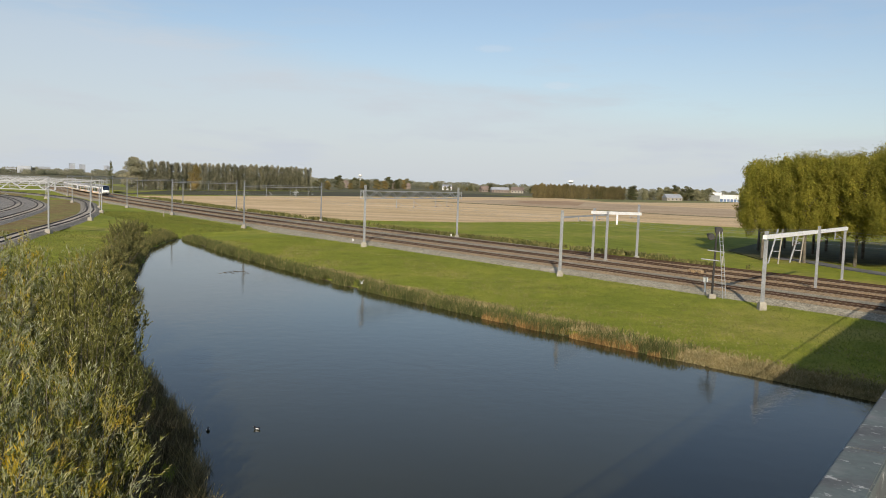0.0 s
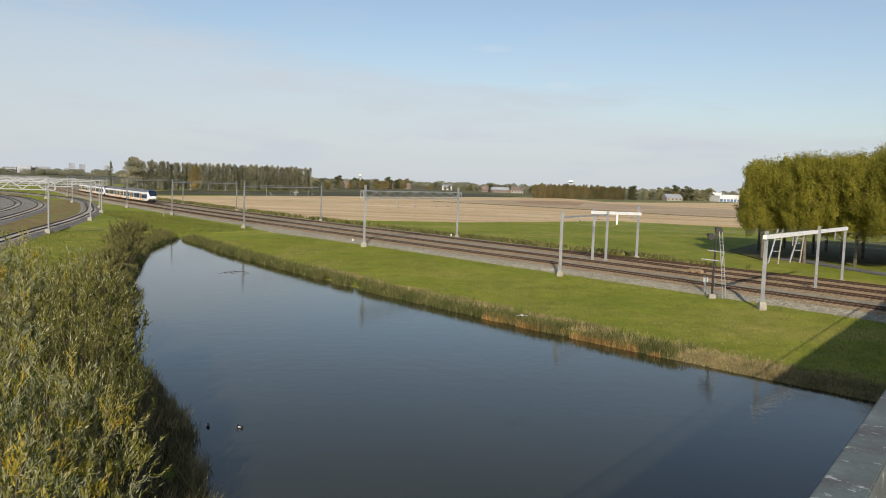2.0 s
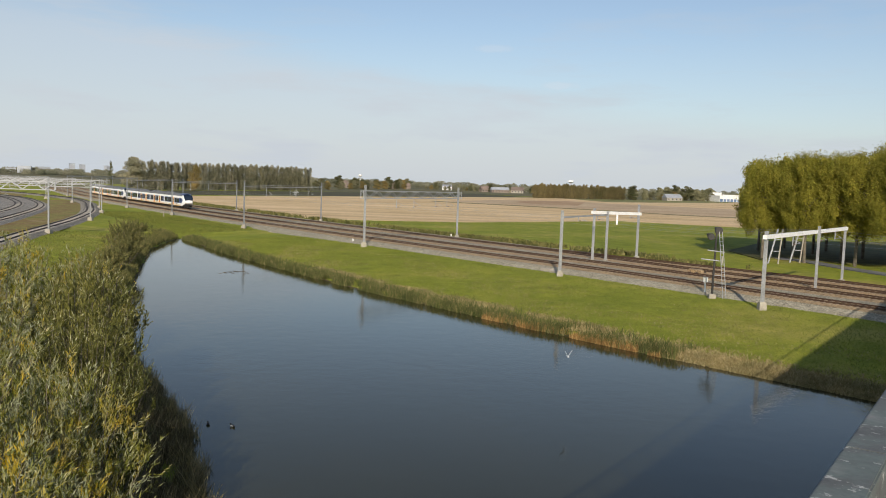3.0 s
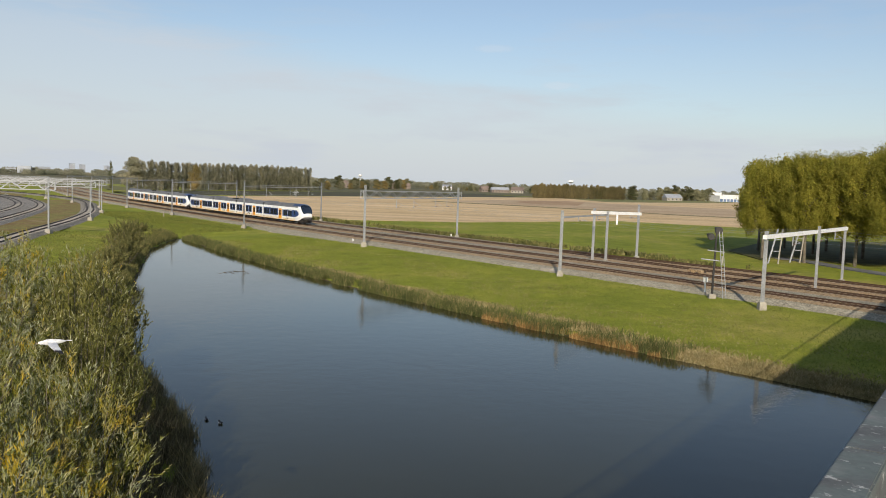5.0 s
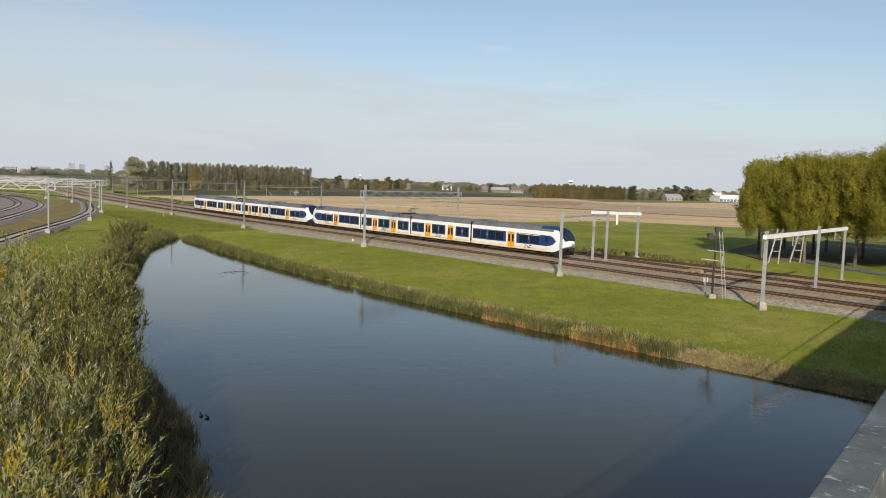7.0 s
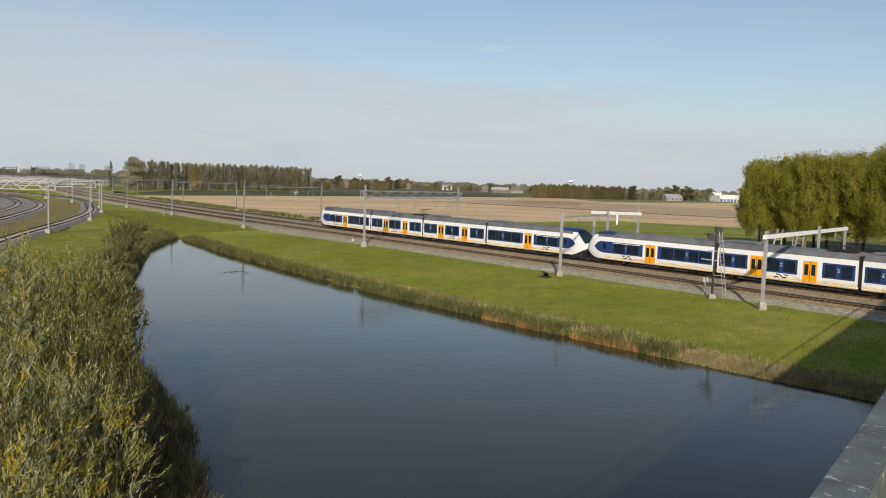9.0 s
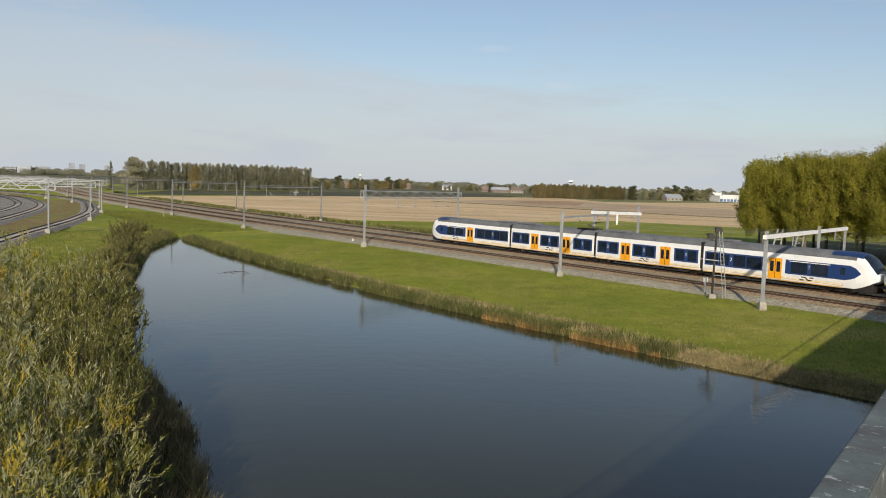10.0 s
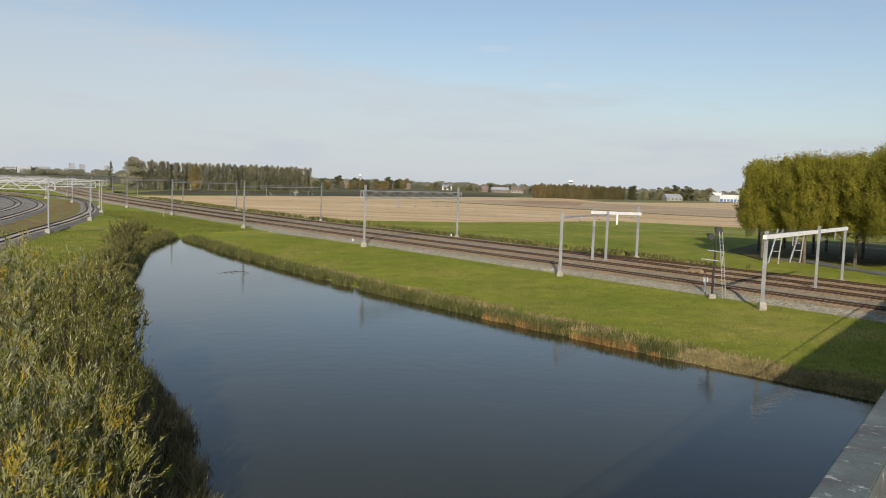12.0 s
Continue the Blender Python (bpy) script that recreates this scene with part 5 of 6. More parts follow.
# ---- signal ----
def signal():
    x, y = 25.9, 77.2
    s = thing("railway_signal", "railway signal with black lamp heads, ladder and white cross arms", "railway signal", m=pose(x, y, -0.5, 0, 0, 0))
    part("mast", Shape().tube((0, 0, 0), (0.12, 0, 6.5), 0.11, 0.09, 10), M_DARK, s)
    part("foundation", Shape().box(-0.32, -0.28, -0.6, 0.32, 0.28, 0.22, chamfer=0.06), M_CONCRETE, s)
    for (cx, cz, w, h) in ((0.3, 6.3, 0.26, 0.36), (-0.4, 5.7, 0.3, 0.32)):
        head = part("lamp_head", Shape().tube((cx, -0.14, cz), (cx, 0.14, cz), max(w, h), n=18), M_DARK, s, "round black lamp head")
        part("lamp_hood", Shape().box(cx - w * 0.9, 0.1, cz + 0.05, cx + w * 0.9, 0.55, cz + h * 0.9, chamfer=0.05), M_DARK, head)
    lad = part("ladder", Shape().tube((1.0, -0.25, -0.3), (0.3, -0.15, 6.2), 0.035, n=6).tube((1.3, -0.25, -0.3), (0.6, -0.15, 6.2), 0.035, n=6), M_GALV, s, "pale steel ladder")
    for i in range(16):
        z = 0.1 + i * 0.37
        k = (z + 0.3) / 6.5
        part("rung", Shape().tube((1.0 - 0.7 * k, -0.25 + 0.1 * k, z), (1.3 - 0.7 * k, -0.25 + 0.1 * k, z), 0.02, n=6), M_GALV, lad)
    for z, a, b in ((3.45, -1.25, 0.5), (4.3, -0.7, 0.95)):
        part("cross_arm", Shape().beam((a, -0.15, z + 0.12), (b, -0.15, z - 0.04), 0.08, 0.08), M_GALV, s, "pale cross arm")
    for z in (0.9, 2.0):
        part("brace", Shape().tube((0.03, 0, z), (0.8, -0.22, z), 0.03, n=6), M_GALV, s)


signal()
x, y = 26.0, 79.6
cab = thing("trackside_cabinet", "small white metal cabinet on a post", "cabinet", m=pose(x, y, -0.62, 0, 0, 20))
part("post", Shape().box(-0.06, -0.05, -0.2, 0.06, 0.05, 1.2), M_WHITEPAINT, cab)
part("box", Shape().box(-0.2, -0.12, 1.15, 0.2, 0.12, 1.65, chamfer=0.03), M_WHITEPAINT, cab)
part("lid", Shape().box(-0.22, -0.14, 1.65, 0.22, 0.14, 1.7, chamfer=0.02), M_GALV, cab)
part("base", Shape().box(-0.2, -0.2, -0.2, 0.2, 0.2, 0.2, chamfer=0.04), M_CONCRETE, cab)
# cable boxes on the ballast shoulder, small marker posts
x, y = rail_xy(32.0, -9.2)
bx = thing("cable_box", "low white cable box lying on the ballast edge", "cable box", m=pose(x, y, -0.75, 0, 0, math.degrees(TH)))
part("box", Shape().box(-0.9, -0.3, 0, 0.9, 0.3, 0.4, chamfer=0.08), M_CONCRETE, bx)
part("conduit", Shape().tube((0.9, 0, 0.12), (2.6, 0.2, 0.12), 0.1), M_GALV, bx)
for s, l, h, mat, lab in ((-12.5, -9.0, 0.5, M_WHITEPAINT, "short white marker post on the ballast"), (-17.5, 15.4, 0.75, M_WHITEPAINT, "short white marker post by the mast"), (34.0, 24.2, 1.1, M_CONCRETE, "small pale fence post in the pasture"), (-92, -14.5, 1.3, M_CONCRETE, "slim grey post on the grass")):
    x, y = rail_xy(s, l)
    p = thing("marker_post", lab, "post", "marker posts along the line", m=pose(x, y, ground_z(x, y) if abs(l) > 9.9 else -0.6))
    part("post", Shape().box(-0.09, -0.09, -0.3, 0.09, 0.09, h, chamfer=0.02), mat, p)
    part("cap", Shape().box(-0.12, -0.12, h - 0.12, 0.12, 0.12, h, chamfer=0.03), mat, p)


# ---- farms and halls in the distance ----
M_BRICKWALL = mottled("brick_wall", (0.2, 0.16, 0.13), (0.28, 0.23, 0.19), 0.1, 1.5, 0.9)
M_TILE = mottled("roof_tile", (0.14, 0.11, 0.095), (0.22, 0.17, 0.14), 0.1, 1.2, 0.85)
M_SHEET = mottled("grey_roof_sheet", (0.28, 0.3, 0.33), (0.38, 0.4, 0.43), 0.08, 0.9, 0.6)
M_WALLWHITE = mottled("white_render", (0.66, 0.66, 0.64), (0.8, 0.8, 0.78), 0.08, 0.8, 0.8)
# far walls and tower shafts: distance haze put into a pale blue-grey
M_TOWN = mottled("town_haze_tint", (0.36, 0.39, 0.43), (0.44, 0.47, 0.51), 0.05, 0.5, 0.8)
M_BLUEPANEL = mottled("blue_cladding", (0.10, 0.16, 0.27), (0.15, 0.22, 0.34), 0.08, 0.8, 0.6)


def house(x, y, w, d, h, roof, turn, wall, top, label, name="farmhouse"):
    b = thing(name, label, "building", "distant buildings", m=pose(x, y, -0.65, 0, 0, turn))
    part("wall", Shape().box(-w / 2, -d / 2, 0, w / 2, d / 2, h), wall, b)
    rf = Shape().add([(-w / 2 - 0.4, -d / 2 - 0.4, h), (w / 2 + 0.4, -d / 2 - 0.4, h), (w / 2 + 0.4, d / 2 + 0.4, h), (-w / 2 - 0.4, d / 2 + 0.4, h), (-w / 2 - 0.2, 0, h + roof), (w / 2 + 0.2, 0, h + roof)],
                     [(0, 1, 5, 4), (2, 3, 4, 5), (0, 4, 3), (1, 2, 5), (3, 2, 1, 0)])
    r = part("roof", rf, top, b)
    if roof > 2.5:
        part("chimney", Shape().box(w * 0.25, -0.4, h + roof - 0.8, w * 0.25 + 0.8, 0.4, h + roof + 0.9), M_BRICKWALL, r)
    n = max(2, int(w / 4))
    for i in range(n):
        xc = -w / 2 + w * (i + 0.5) / n
        win = part("window", Shape().box(xc - 0.6, -d / 2 - 0.05, h * 0.35, xc + 0.6, -d / 2 + 0.05, h * 0.75), M_CARGLASS, b)
        part("sill", Shape().box(xc - 0.7, -d / 2 - 0.15, h * 0.35 - 0.12, xc + 0.7, -d / 2, h * 0.35), M_CONCRETE, win)


for args in [(-134, 1060, 14, 11, 4, 6, 30, M_BRICKWALL, M_TILE, "brick farmhouse with a steep brown roof"), (-84, 1225, 16, 12, 4, 6, -20, M_BRICKWALL, M_TILE, "brick farmhouse with a brown tiled roof"),
             (-60, 1235, 13, 10, 4, 5, 15, M_BRICKWALL, M_TILE, "brick house with a brown tiled roof"), (3, 1300, 15, 12, 6, 3, 0, M_WALLWHITE, M_SHEET, "white walled barn among trees"),
             (80, 1190, 26, 14, 4, 4, 8, M_BRICKWALL, M_SHEET, "long farm shed with a grey roof"), (105, 1180, 18, 12, 4, 5, -10, M_CONCRETE, M_TILE, "pale farmhouse with a brown roof"),
             (60, 1230, 14, 10, 4, 5, 20, M_BRICKWALL, M_TILE, "brick house with a steep tiled roof"), (247, 884, 18, 12, 3.5, 4, 12, M_CONCRETE, M_SHEET, "low shed with a pale grey roof")]:
    house(*args)


def hall(x, y, w, d, h, turn, label):
    b = thing("industrial_hall", label, "building", "distant buildings", m=pose(x, y, -0.65, 0, 0, turn))
    part("wall", Shape().box(-w / 2, -d / 2, 0, w / 2, d / 2, h), M_WALLWHITE, b)
    part("roof", Shape().box(-w / 2 - 0.3, -d / 2 - 0.3, h, w / 2 + 0.3, d / 2 + 0.3, h + 0.5), M_WALLWHITE, b)
    for i in range(7):
        xc = -w / 2 + w * (i + 0.5) / 7
        part("loading_door", Shape().box(xc - w / 18, -d / 2 - 0.15, 0.2, xc + w / 18, -d / 2 + 0.05, h * 0.5), M_BLUEPANEL, b, "blue grey loading door")


hall(338, 985, 34, 30, 7.0, 18, "white flat-roofed hall with blue loading doors")
hall(356, 1020, 40, 30, 8.0, 18, "long white hall with blue loading doors")
hall(331, 1000, 12, 12, 10.5, 18, "tall white hall tower")
# town blocks in haze-pale colours, windows kept low in contrast
for i, (x, y, w, h) in enumerate([(-1180, 2280, 34, 19), (-1230, 2300, 26, 13), (-1460, 3180, 20, 39), (-1420, 3180, 18, 36), (-1560, 3150, 50, 22), (-1290, 3100, 14, 34), (-1240, 3200, 60, 20)]):
    b = thing("town_block", "flat-roofed town building on the horizon, haze put into its pale colour", "building", "distant town", m=pose(x, y, -0.65, 0, 0, 20 + 7 * i))
    part("wall", Shape().box(-w / 2, -10, 0, w / 2, 10, h), M_TOWN, b)
    part("roof", Shape().box(-w / 2 - 0.5, -10.5, h, w / 2 + 0.5, 10.5, h + 0.8), M_SHEET, b)
    for k in range(int(h // 5)):
        part("window", Shape().box(-w / 2 + 1.5, -10.1, 2 + 5 * k, w / 2 - 1.5, -9.9, 4 + 5 * k), M_SHEET, b)

for x, y, h, r, lab in ((231, 1500, 24, 6, "white dome of a far water tower above the trees"), (-157, 1500, 22, 3.6, "small white far tower dome among trees")):
    b = thing("water_tower", lab, "building", "distant buildings", m=pose(x, y, -0.65))
    part("shaft", Shape().tube((0, 0, 0), (0, 0, h - 3), r * 0.4, r * 0.3, 12), M_TOWN, b)
    part("tank", Shape().tube((0, 0, h - 4), (0, 0, h - 2.2), r * 0.5, r, 16).tube((0, 0, h - 2.2), (0, 0, h), r, r * 0.75, 16), M_WALLWHITE, b)

# ---- viaduct under the eye ----
VD = Vector((0.576, 0.817))
VN = Vector((0.817, -0.576))


def via(a, c, z):
    p = Vector((0.54, 1.13)) + VD * a + VN * c
    return (p.x, p.y, z)


def slab(sh, a0, a1, c0, c1, z0, z1):
    v = [via(a, c, z) for z in (z0, z1) for a, c in ((a0, c0), (a1, c0), (a1, c1), (a0, c1))]
    return sh.add(v, [(3, 2, 1, 0), (4, 5, 6, 7), (0, 1, 5, 4), (1, 2, 6, 5), (2, 3, 7, 6), (3, 0, 4, 7)])


def make_handrail_paint():
    m, nt, b = material("weathered_handrail", 0.6, 0.0, 0.4)
    p = position(nt)
    n1, n2, n3 = add_noise(nt, 6.5, 5, 0.65, p), add_noise(nt, 19, 6, 0.75, p), add_noise(nt, 70, 4, 0.7, p)
    c = ramp(nt, n1.outputs["Fac"], [(0.32, (0.06, 0.06, 0.06)), (0.44, (0.1, 0.105, 0.1)), (0.54, (0.11, 0.135, 0.125)), (0.64, (0.155, 0.17, 0.16)), (0.76, (0.19, 0.185, 0.18))])
    drop = ramp(nt, n2.outputs["Fac"], [(0.575, (0, 0, 0)), (0.64, (0.85, 0.85, 0.85))])
    c = mix(nt, "MIX", drop, c, (0.5, 0.5, 0.47))
    nt.links.new(mix(nt, "MULTIPLY", 0.5, c, ramp(nt, n3.outputs["Fac"], [(0.3, (0.7, 0.7, 0.7)), (0.7, (1.2, 1.2, 1.2))])), b.inputs["Base Color"])
    bump(nt, b, n2.outputs["Fac"], 0.3, 0.004)
    return m


M_HANDRAIL = make_handrail_paint()
viaduct = thing("viaduct", "concrete road viaduct with an edge beam", "viaduct", kind="structure")
part("deck", slab(Shape(), -60, 190, 0.12, 11, 6.9, 7.7), M_CONCRETE, viaduct)
part("edge_beam", slab(Shape(), -60, 190, -0.1, 0.12, 6.7, 7.8), M_CONCRETE, viaduct)
for a in (-40, -8, 96, 150):
    part("pier", slab(Shape(), a, a + 1.2, 2, 9, -3.5, 6.9), M_CONCRETE, viaduct)
rail_t = thing("bridge_railing", "weathered grey-green steel railing spotted with bird droppings", "railing")
for a0, a1 in ((-20, 0.30), (0.304, 6), (6.006, 40), (40.006, 100)):
    part("handrail", slab(slab(Shape(), a0, a1, -0.006, 0.064, 8.835, 8.897), a0, a1, -0.003, 0.061, 8.897, 8.9), M_HANDRAIL, rail_t, "flat steel handrail with white droppings")
for a0, a1 in ((-20, 40), (40, 100)):
    part("lower_rail", slab(Shape(), a0, a1, 0.016, 0.048, 8.0, 8.03), M_HANDRAIL, rail_t)
for i in range(48):
    a = -19 + i * 2.5
    part("railing_post", slab(Shape(), a, a + 0.07, 0.012, 0.052, 7.8, 8.835), M_HANDRAIL, rail_t)
bars = Shape()
for i in range(280):
    a = -5 + i * 0.14
    slab(bars, a, a + 0.014, 0.025, 0.039, 8.03, 8.835)
tagged(part("balusters", bars, M_HANDRAIL, rail_t), kind="stuff")

# ---- birds ----
M_GULLWHITE = mottled("gull_white", (0.7, 0.7, 0.7), (0.8, 0.8, 0.8), 4, 20, 0.8, local=True)
M_GULLGREY = mottled("gull_grey", (0.5, 0.52, 0.55), (0.62, 0.64, 0.66), 4, 20, 0.8, local=True)
M_FEATHER = mottled("black_feathers", (0.012, 0.012, 0.014), (0.03, 0.03, 0.034), 6, 25, 0.6, local=True)


def bird(name, label, body_mat, wing_mat, tip_mat, length, span):
    b = thing(name, label, "bird")
    k, n, rings = length, 10, []
    prof = [(-0.5, 0.015), (-0.42, 0.05), (-0.25, 0.09), (0.0, 0.125), (0.2, 0.115), (0.32, 0.075), (0.4, 0.07), (0.47, 0.045), (0.5, 0.01)]
    sh = Shape()
    v = [(x * k, math.cos(2 * math.pi * j / n) * r * k * 0.9, math.sin(2 * math.pi * j / n) * r * k) for x, r in prof for j in range(n)]
    f = [(i * n + j, i * n + (j + 1) % n, (i + 1) * n + (j + 1) % n, (i + 1) * n + j) for i in range(len(prof) - 1) for j in range(n)]
    sh.add(v, f + [tuple(range(n)), tuple(range((len(prof) - 1) * n, len(prof) * n))[::-1]])
    body = part("body", sh, body_mat, b, smooth=True)
    part("beak", Shape().tube((0.49 * k, 0, -0.01 * k), (0.58 * k, 0, -0.03 * k), 0.025 * k, 0.004 * k, 6), M_INSUL, b)
    part("tail", Shape().add([(-0.45 * k, -0.03 * k, 0.01), (-0.45 * k, 0.03 * k, 0.01), (-0.72 * k, 0.1 * k, 0), (-0.72 * k, -0.1 * k, 0), (-0.45 * k, 0, 0.03 * k), (-0.72 * k, 0, 0.012)],
                             [(0, 3, 5, 4), (4, 5, 2, 1), (0, 1, 2, 3), (0, 4, 1), (3, 2, 5)]), body_mat, b)
    wings = []
    h = span / 2
    for side in (-1, 1):
        w = Shape()
        chord = [(0.0, 0.17, -0.15), (0.45, 0.2, -0.12), (0.75, 0.08, -0.16)]
        vs, fs = [], []
        for y, lead, trail in chord:
            arch = 0.10 * math.sin(y * math.pi * 0.9)
            vs += [(lead * k, side * y * h, arch * h + 0.012), (trail * k, side * y * h, arch * h), (lead * k, side * y * h, arch * h - 0.004)]
        for i in range(2):
            for j in range(3):
                fs.append((i * 3 + j, (i + 1) * 3 + j, (i + 1) * 3 + (j + 1) % 3, i * 3 + (j + 1) % 3))
        w.add(vs, fs + [(0, 1, 2), (6, 7, 8)])
        wing = part("wing", w, wing_mat, b)
        z = 0.10 * math.sin(0.75 * math.pi * 0.9) * h
        part("wing_tip", Shape().add([(0.08 * k, side * 0.75 * h, z + 0.012), (-0.16 * k, side * 0.75 * h, z), (0.08 * k, side * 0.75 * h, z - 0.004), (-0.22 * k, side * h, z * 0.6)], [(0, 1, 3), (1, 2, 3), (0, 3, 2), (0, 2, 1)]), tip_mat, wing)
        wings.append((wing, side))
    return b, wings


GULL, GULL_WINGS = bird("gull", "white gull with grey dark-tipped wings in flight", M_GULLWHITE, M_GULLGREY, M_FEATHER, 0.42, 1.05)
CROW, CROW_WINGS = bird("crow", "black crow flying low over the bank", M_FEATHER, M_FEATHER, M_FEATHER, 0.46, 0.9)


def duck(label):
    b = thing("duck", label, "bird", "ducks on the pond")
    n = 10
    prof = [(-0.2, 0.02, 0.1), (-0.14, 0.07, 0.08), (-0.02, 0.1, 0.06), (0.1, 0.085, 0.06), (0.17, 0.04, 0.07)]
    v = [(x, math.cos(2 * math.pi * j / n) * r, zc + math.sin(2 * math.pi * j / n) * r * 0.75) for x, r, zc in prof for j in range(n)]
    f = [(i * n + j, i * n + (j + 1) % n, (i + 1) * n + (j + 1) % n, (i + 1) * n + j) for i in range(len(prof) - 1) for j in range(n)]
    part("body", Shape().add(v, f + [tuple(range(n)), tuple(range(4 * n, 5 * n))[::-1]]), M_FEATHER, b, smooth=True)
    hd = part("head", Shape().tube((0.13, 0, 0.08), (0.17, 0, 0.15), 0.035, 0.03).tube((0.12, 0, 0.16), (0.22, 0, 0.15), 0.04, 0.025), M_FEATHER, b)
    part("bill", Shape().tube((0.21, 0, 0.15), (0.27, 0, 0.138), 0.016, 0.008, 6), M_GULLGREY, hd)
    for side in (-1, 1):
        part("flank", Shape().box(-0.12, side * 0.075 - 0.025, 0.03, 0.07, side * 0.075 + 0.03, 0.1, chamfer=0.015), M_GULLWHITE, b, "white flank")
    return b


DUCK_SIZE = 0.78
DUCKS = [duck("small black duck with white flanks on the pond"), duck("small dark duck by the reeds")]
for ob in DUCKS[0].children_recursive + DUCKS[1].children_recursive:
    ob.data.transform(Matrix.Scale(DUCK_SIZE, 4))


# ---- thin cirrus and haze over the whole sky ----
def build_haze():
    m = bpy.data.materials.new("high_haze")
    m.use_nodes = True
    nt = m.node_tree
    nt.nodes.remove(nt.nodes["Principled BSDF"])
    sep = nt.nodes.new("ShaderNodeSeparateXYZ")
    p = position(nt)
    nt.links.new(p, sep.inputs[0])
    up = nt.nodes.new("ShaderNodeMapRange")
    up.inputs["From Min"].default_value, up.inputs["From Max"].default_value = -50, 4500
    nt.links.new(sep.outputs["Z"], up.inputs["Value"])
    haze = ramp(nt, up.outputs["Result"], [(0.0, (0.86, 0.86, 0.86)), (0.04, (0.72, 0.72, 0.72)), (0.1, (0.42, 0.42, 0.42)), (0.2, (0.15, 0.15, 0.15)), (1.0, (0.05, 0.05, 0.05))])
    mp = nt.nodes.new("ShaderNodeMapping")
    mp.inputs["Rotation"].default_value = (0, 0.16, 0)
    mp.inputs["Scale"].default_value = (0.0009, 0.0009, 0.005)
    nt.links.new(p, mp.inputs["Vector"])
    n = add_noise(nt, 1.0, 6, 0.6, mp.outputs[0])
    # a bank of thin cirrus whose upper edge slopes down across the sky
    edge = nt.nodes.new("ShaderNodeVectorMath")
    edge.operation = "DOT_PRODUCT"
    edge.inputs[1].default_value = (-0.14, 0, -1)
    nt.links.new(p, edge.inputs[0])
    e2 = nt.nodes.new("ShaderNodeMath")
    e2.operation = "MULTIPLY_ADD"
    nt.links.new(n.outputs["Fac"], e2.inputs[0])
    e2.inputs[1].default_value = 330.0
    nt.links.new(edge.outputs["Value"], e2.inputs[2])
    e3 = nt.nodes.new("ShaderNodeMapRange")
    e3.interpolation_type = "SMOOTHSTEP"
    e3.inputs["From Min"].default_value, e3.inputs["From Max"].default_value = -500.0, -270.0
    e3.inputs["To Min"].default_value, e3.inputs["To Max"].default_value = 0.0, 0.55
    nt.links.new(e2.outputs[0], e3.inputs["Value"])
    wisp = ramp(nt, n.outputs["Fac"], [(0.5, (0, 0, 0)), (0.72, (0.26, 0.26, 0.26))])
    # two small shreds of cloud
    fray = add_noise(nt, 0.012, 5, 0.65, p)
    shreds = []
    for centre, size in (((244, 4531, 757), (0.013, 0.0, 0.06)), ((603, 4525, 569), (0.013, 0.0, 0.06))):
        off = nt.nodes.new("ShaderNodeVectorMath")
        off.operation = "SUBTRACT"
        off.inputs[1].default_value = centre
        nt.links.new(p, off.inputs[0])
        tilt = nt.nodes.new("ShaderNodeMapping")
        tilt.inputs["Rotation"].default_value = (0, 0.17, 0)
        tilt.inputs["Scale"].default_value = size
        nt.links.new(off.outputs[0], tilt.inputs["Vector"])
        ln = nt.nodes.new("ShaderNodeVectorMath")
        ln.operation = "LENGTH"
        nt.links.new(tilt.outputs[0], ln.inputs[0])
        soft = nt.nodes.new("ShaderNodeMath")
        soft.operation = "MULTIPLY_ADD"
        soft.inputs[1].default_value = -1.6
        nt.links.new(fray.outputs["Fac"], soft.inputs[0])
        nt.links.new(ln.outputs["Value"], soft.inputs[2])
        shred = ramp(nt, soft.outputs[0], [(0.0, (0.2, 0.2, 0.2)), (0.75, (0, 0, 0))])
        wisp = mix(nt, "ADD", 1.0, wisp, shred)
        shreds.append(shred)
    a = mix(nt, "ADD", 1.0, mix(nt, "SCREEN", 1.0, haze, e3.outputs["Result"]), wisp)
    em = nt.nodes.new("ShaderNodeEmission")
    em.inputs["Color"].default_value, em.inputs["Strength"].default_value = (0.83, 0.94, 1.06, 1), 0.635
    thick = nt.nodes.new("ShaderNodeMath")
    thick.operation = "MULTIPLY_ADD"
    thick.inputs[1].default_value, thick.inputs[2].default_value = 0.09, 0.592
    nt.links.new(e3.outputs["Result"], thick.inputs[0])
    bright = nt.nodes.new("ShaderNodeMath")
    bright.operation = "MULTIPLY_ADD"
    bright.inputs[1].default_value = 0.4
    nt.links.new(mix(nt, "ADD", 1.0, *shreds), bright.inputs[0])
    nt.links.new(thick.outputs[0], bright.inputs[2])
    nt.links.new(bright.outputs[0], em.inputs["Strength"])
    tr = nt.nodes.new("ShaderNodeBsdfTransparent")
    s = nt.nodes.new("ShaderNodeMixShader")
    nt.links.new(a, s.inputs[0])
    nt.links.new(tr.outputs[0], s.inputs[1])
    nt.links.new(em.outputs[0], s.inputs[2])
    nt.links.new(s.outputs[0], nt.nodes["Material Output"].inputs["Surface"])
    R, v, f, na, nz = 4600, [], [], 48, 14
    for j in range(nz):
        e = math.radians(-1.0 + 90.5 * (j / (nz - 1)) ** 1.3)
        for i in range(na):
            a0 = 2 * math.pi * i / na
            v.append((R * math.cos(e) * math.cos(a0), R * math.cos(e) * math.sin(a0), R * math.sin(e)))
    for j in range(nz - 1):
        for i in range(na):
            f.append((j * na + i, (j + 1) * na + i, (j + 1) * na + (i + 1) % na, j * na + (i + 1) % na))
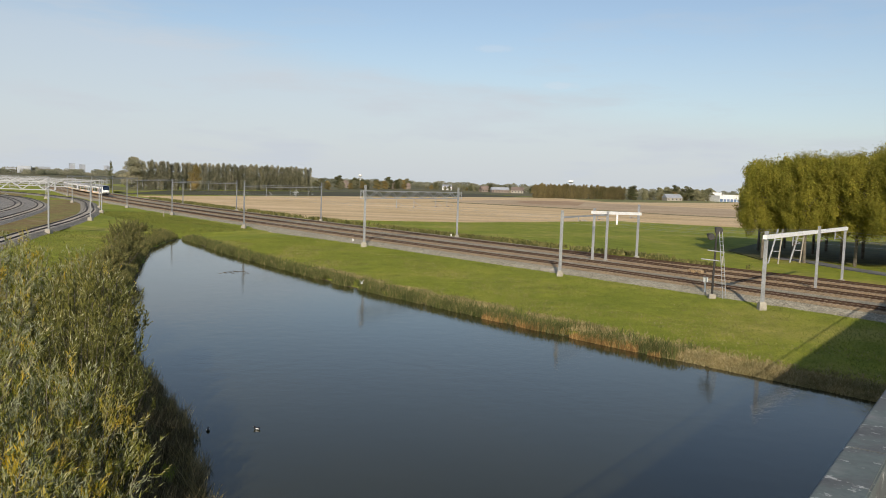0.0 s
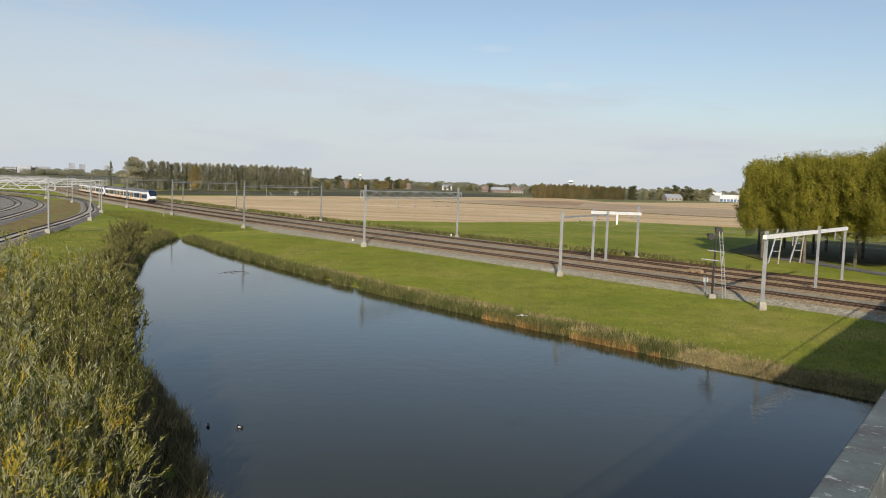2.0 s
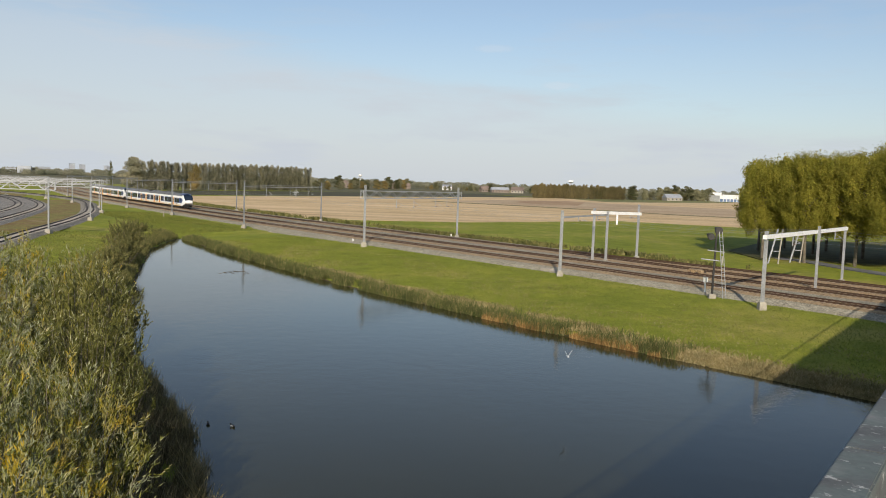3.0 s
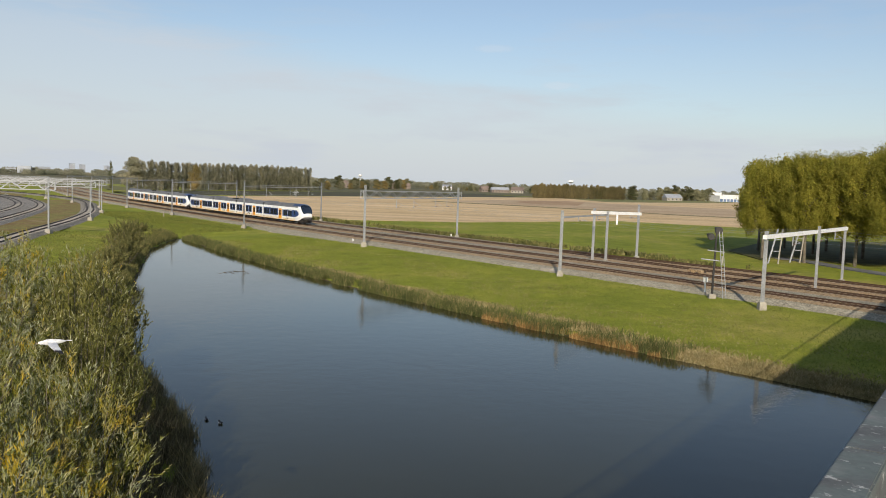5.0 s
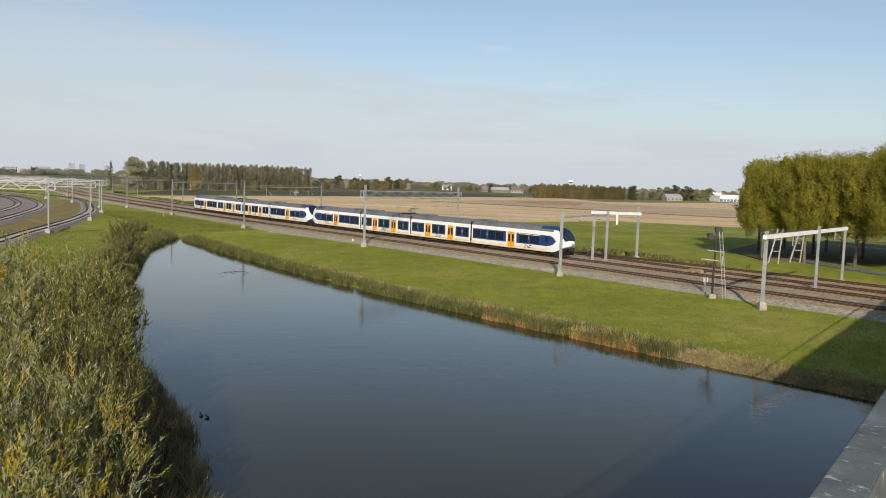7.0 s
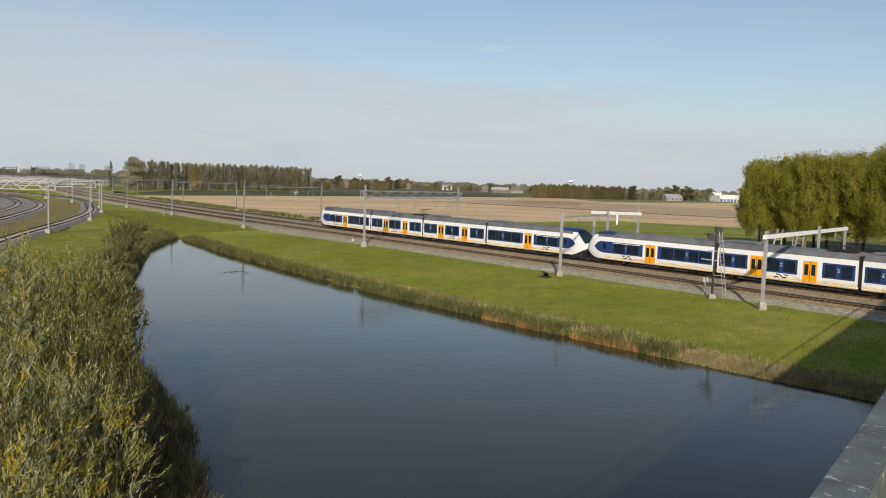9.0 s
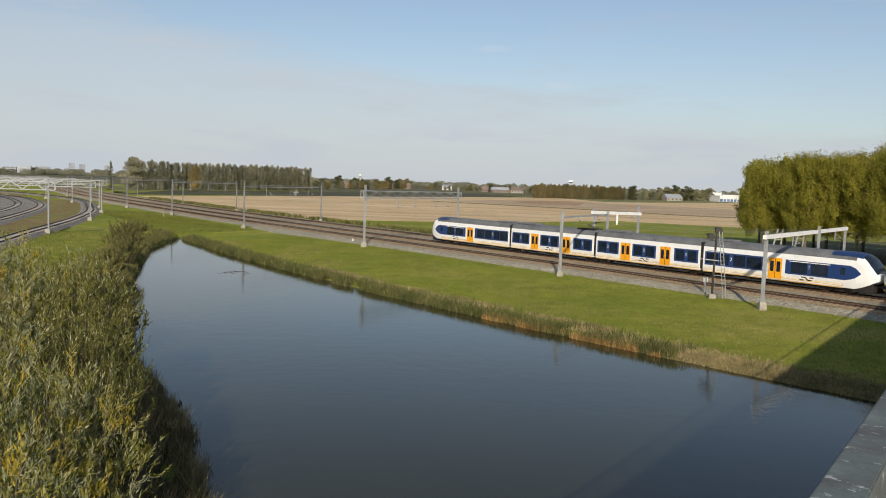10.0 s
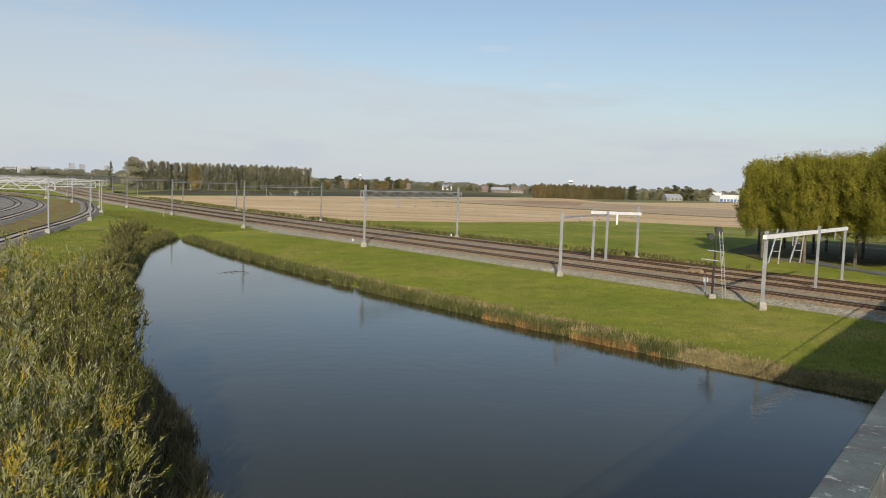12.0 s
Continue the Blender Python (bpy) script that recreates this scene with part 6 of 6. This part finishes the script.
    tagged(new("backdrop_sky_haze", mesh_from("backdrop_sky_haze", v, f, [m], None, True)), "pale autumn haze and thin cirrus in the sky", "sky", kind="structure")


build_haze()


def flight(ob, wings, knots, beat, swing, bank=0.0):
    """Glide ob through knots (t, x, y, z) and beat its wings."""
    ts = [k[0] for k in knots]
    rows = []
    for i in range(121):
        t = i * 0.1
        at = [np.interp(t, ts, [k[c] for k in knots]) for c in (1, 2, 3)]
        to = [np.interp(t + 0.15, ts, [k[c] for k in knots]) for c in (1, 2, 3)]
        fr = [np.interp(t - 0.15, ts, [k[c] for k in knots]) for c in (1, 2, 3)]
        head = math.degrees(math.atan2(to[1] - fr[1], to[0] - fr[0])) if (to[0] - fr[0]) ** 2 + (to[1] - fr[1]) ** 2 > 1e-6 else 0
        rows.append((t, pose(*at, bank, 0, head)))
    walk(ob, rows)
    for wing, side in wings:
        walk(wing, [(i * 0.1, pose(0, 0, 0, side * (8 + swing * math.sin(2 * math.pi * (beat * i * 0.1 + 0.25))), 0, 0)) for i in range(121)])


def motions():
    for ob, rows in car_rows():
        walk(ob, rows)
    flight(GULL, GULL_WINGS, [(-0.2, -9.8, 79, -0.3), (0, -7.46, 75, -0.17), (0.5, -1.93, 66, 0.85), (1, 1.5, 60, 1.44), (1.5, 3.92, 54, 1.47), (2, 5.06, 50, 1.36), (2.5, 5.97, 46, 0.86),
                              (3, 6.75, 42, 0.51), (3.2, 6.78, 40, 0.54), (3.6, 5.6, 35, 1.4), (4.2, 0.8, 24.5, 3.9), (4.8, -4.72, 14.5, 6.02), (5.0, -6.3, 13.0, 6.55), (5.6, -12.5, 9.5, 7.8), (12.2, -110, -30, 20)], 1.67, 42)
    flight(CROW, CROW_WINGS, [(-0.2, -160, 34, 14), (7.0, -32, 31, 7.6), (8.8, 0.22, 30, 5.96), (9.0, 3.84, 30, 6.02), (9.2, 7.28, 30, 5.78), (9.3, 8.9, 30, 5.46), (9.4, 10.49, 30, 4.96), (9.5, 12.08, 30, 4.5),
                              (9.6, 13.65, 30, 4.11), (10.0, 20, 30, 3.6), (12.2, 56, 32, 3.4)], 3.2, 38)
    for ob, path in ((DUCKS[0], [(0, -8.1, 35.8), (1.5, -8.7, 35.9), (2.5, -9.1, 36.0), (5.5, -10.1, 36.6), (6.5, -10.5, 37.0), (9.0, -12.2, 38.6), (12, -13.6, 40.2)]),
                     (DUCKS[1], [(0, -10.2, 35.4), (2.5, -10.4, 36.1), (5.5, -10.8, 37.1), (6.5, -11.0, 37.4), (9.5, -12.5, 39.2), (12, -13.9, 41.2)])):
        rows = []
        for (t, x, y), (_, x1, y1) in zip(path, path[1:] + [(0, 2 * path[-1][1] - path[-2][1], 2 * path[-1][2] - path[-2][2])]):
            rows.append((t, pose(x, y, WATER_Z, 0, 0, math.degrees(math.atan2(y1 - y, x1 - x)))))
        walk(ob, rows)


motions()
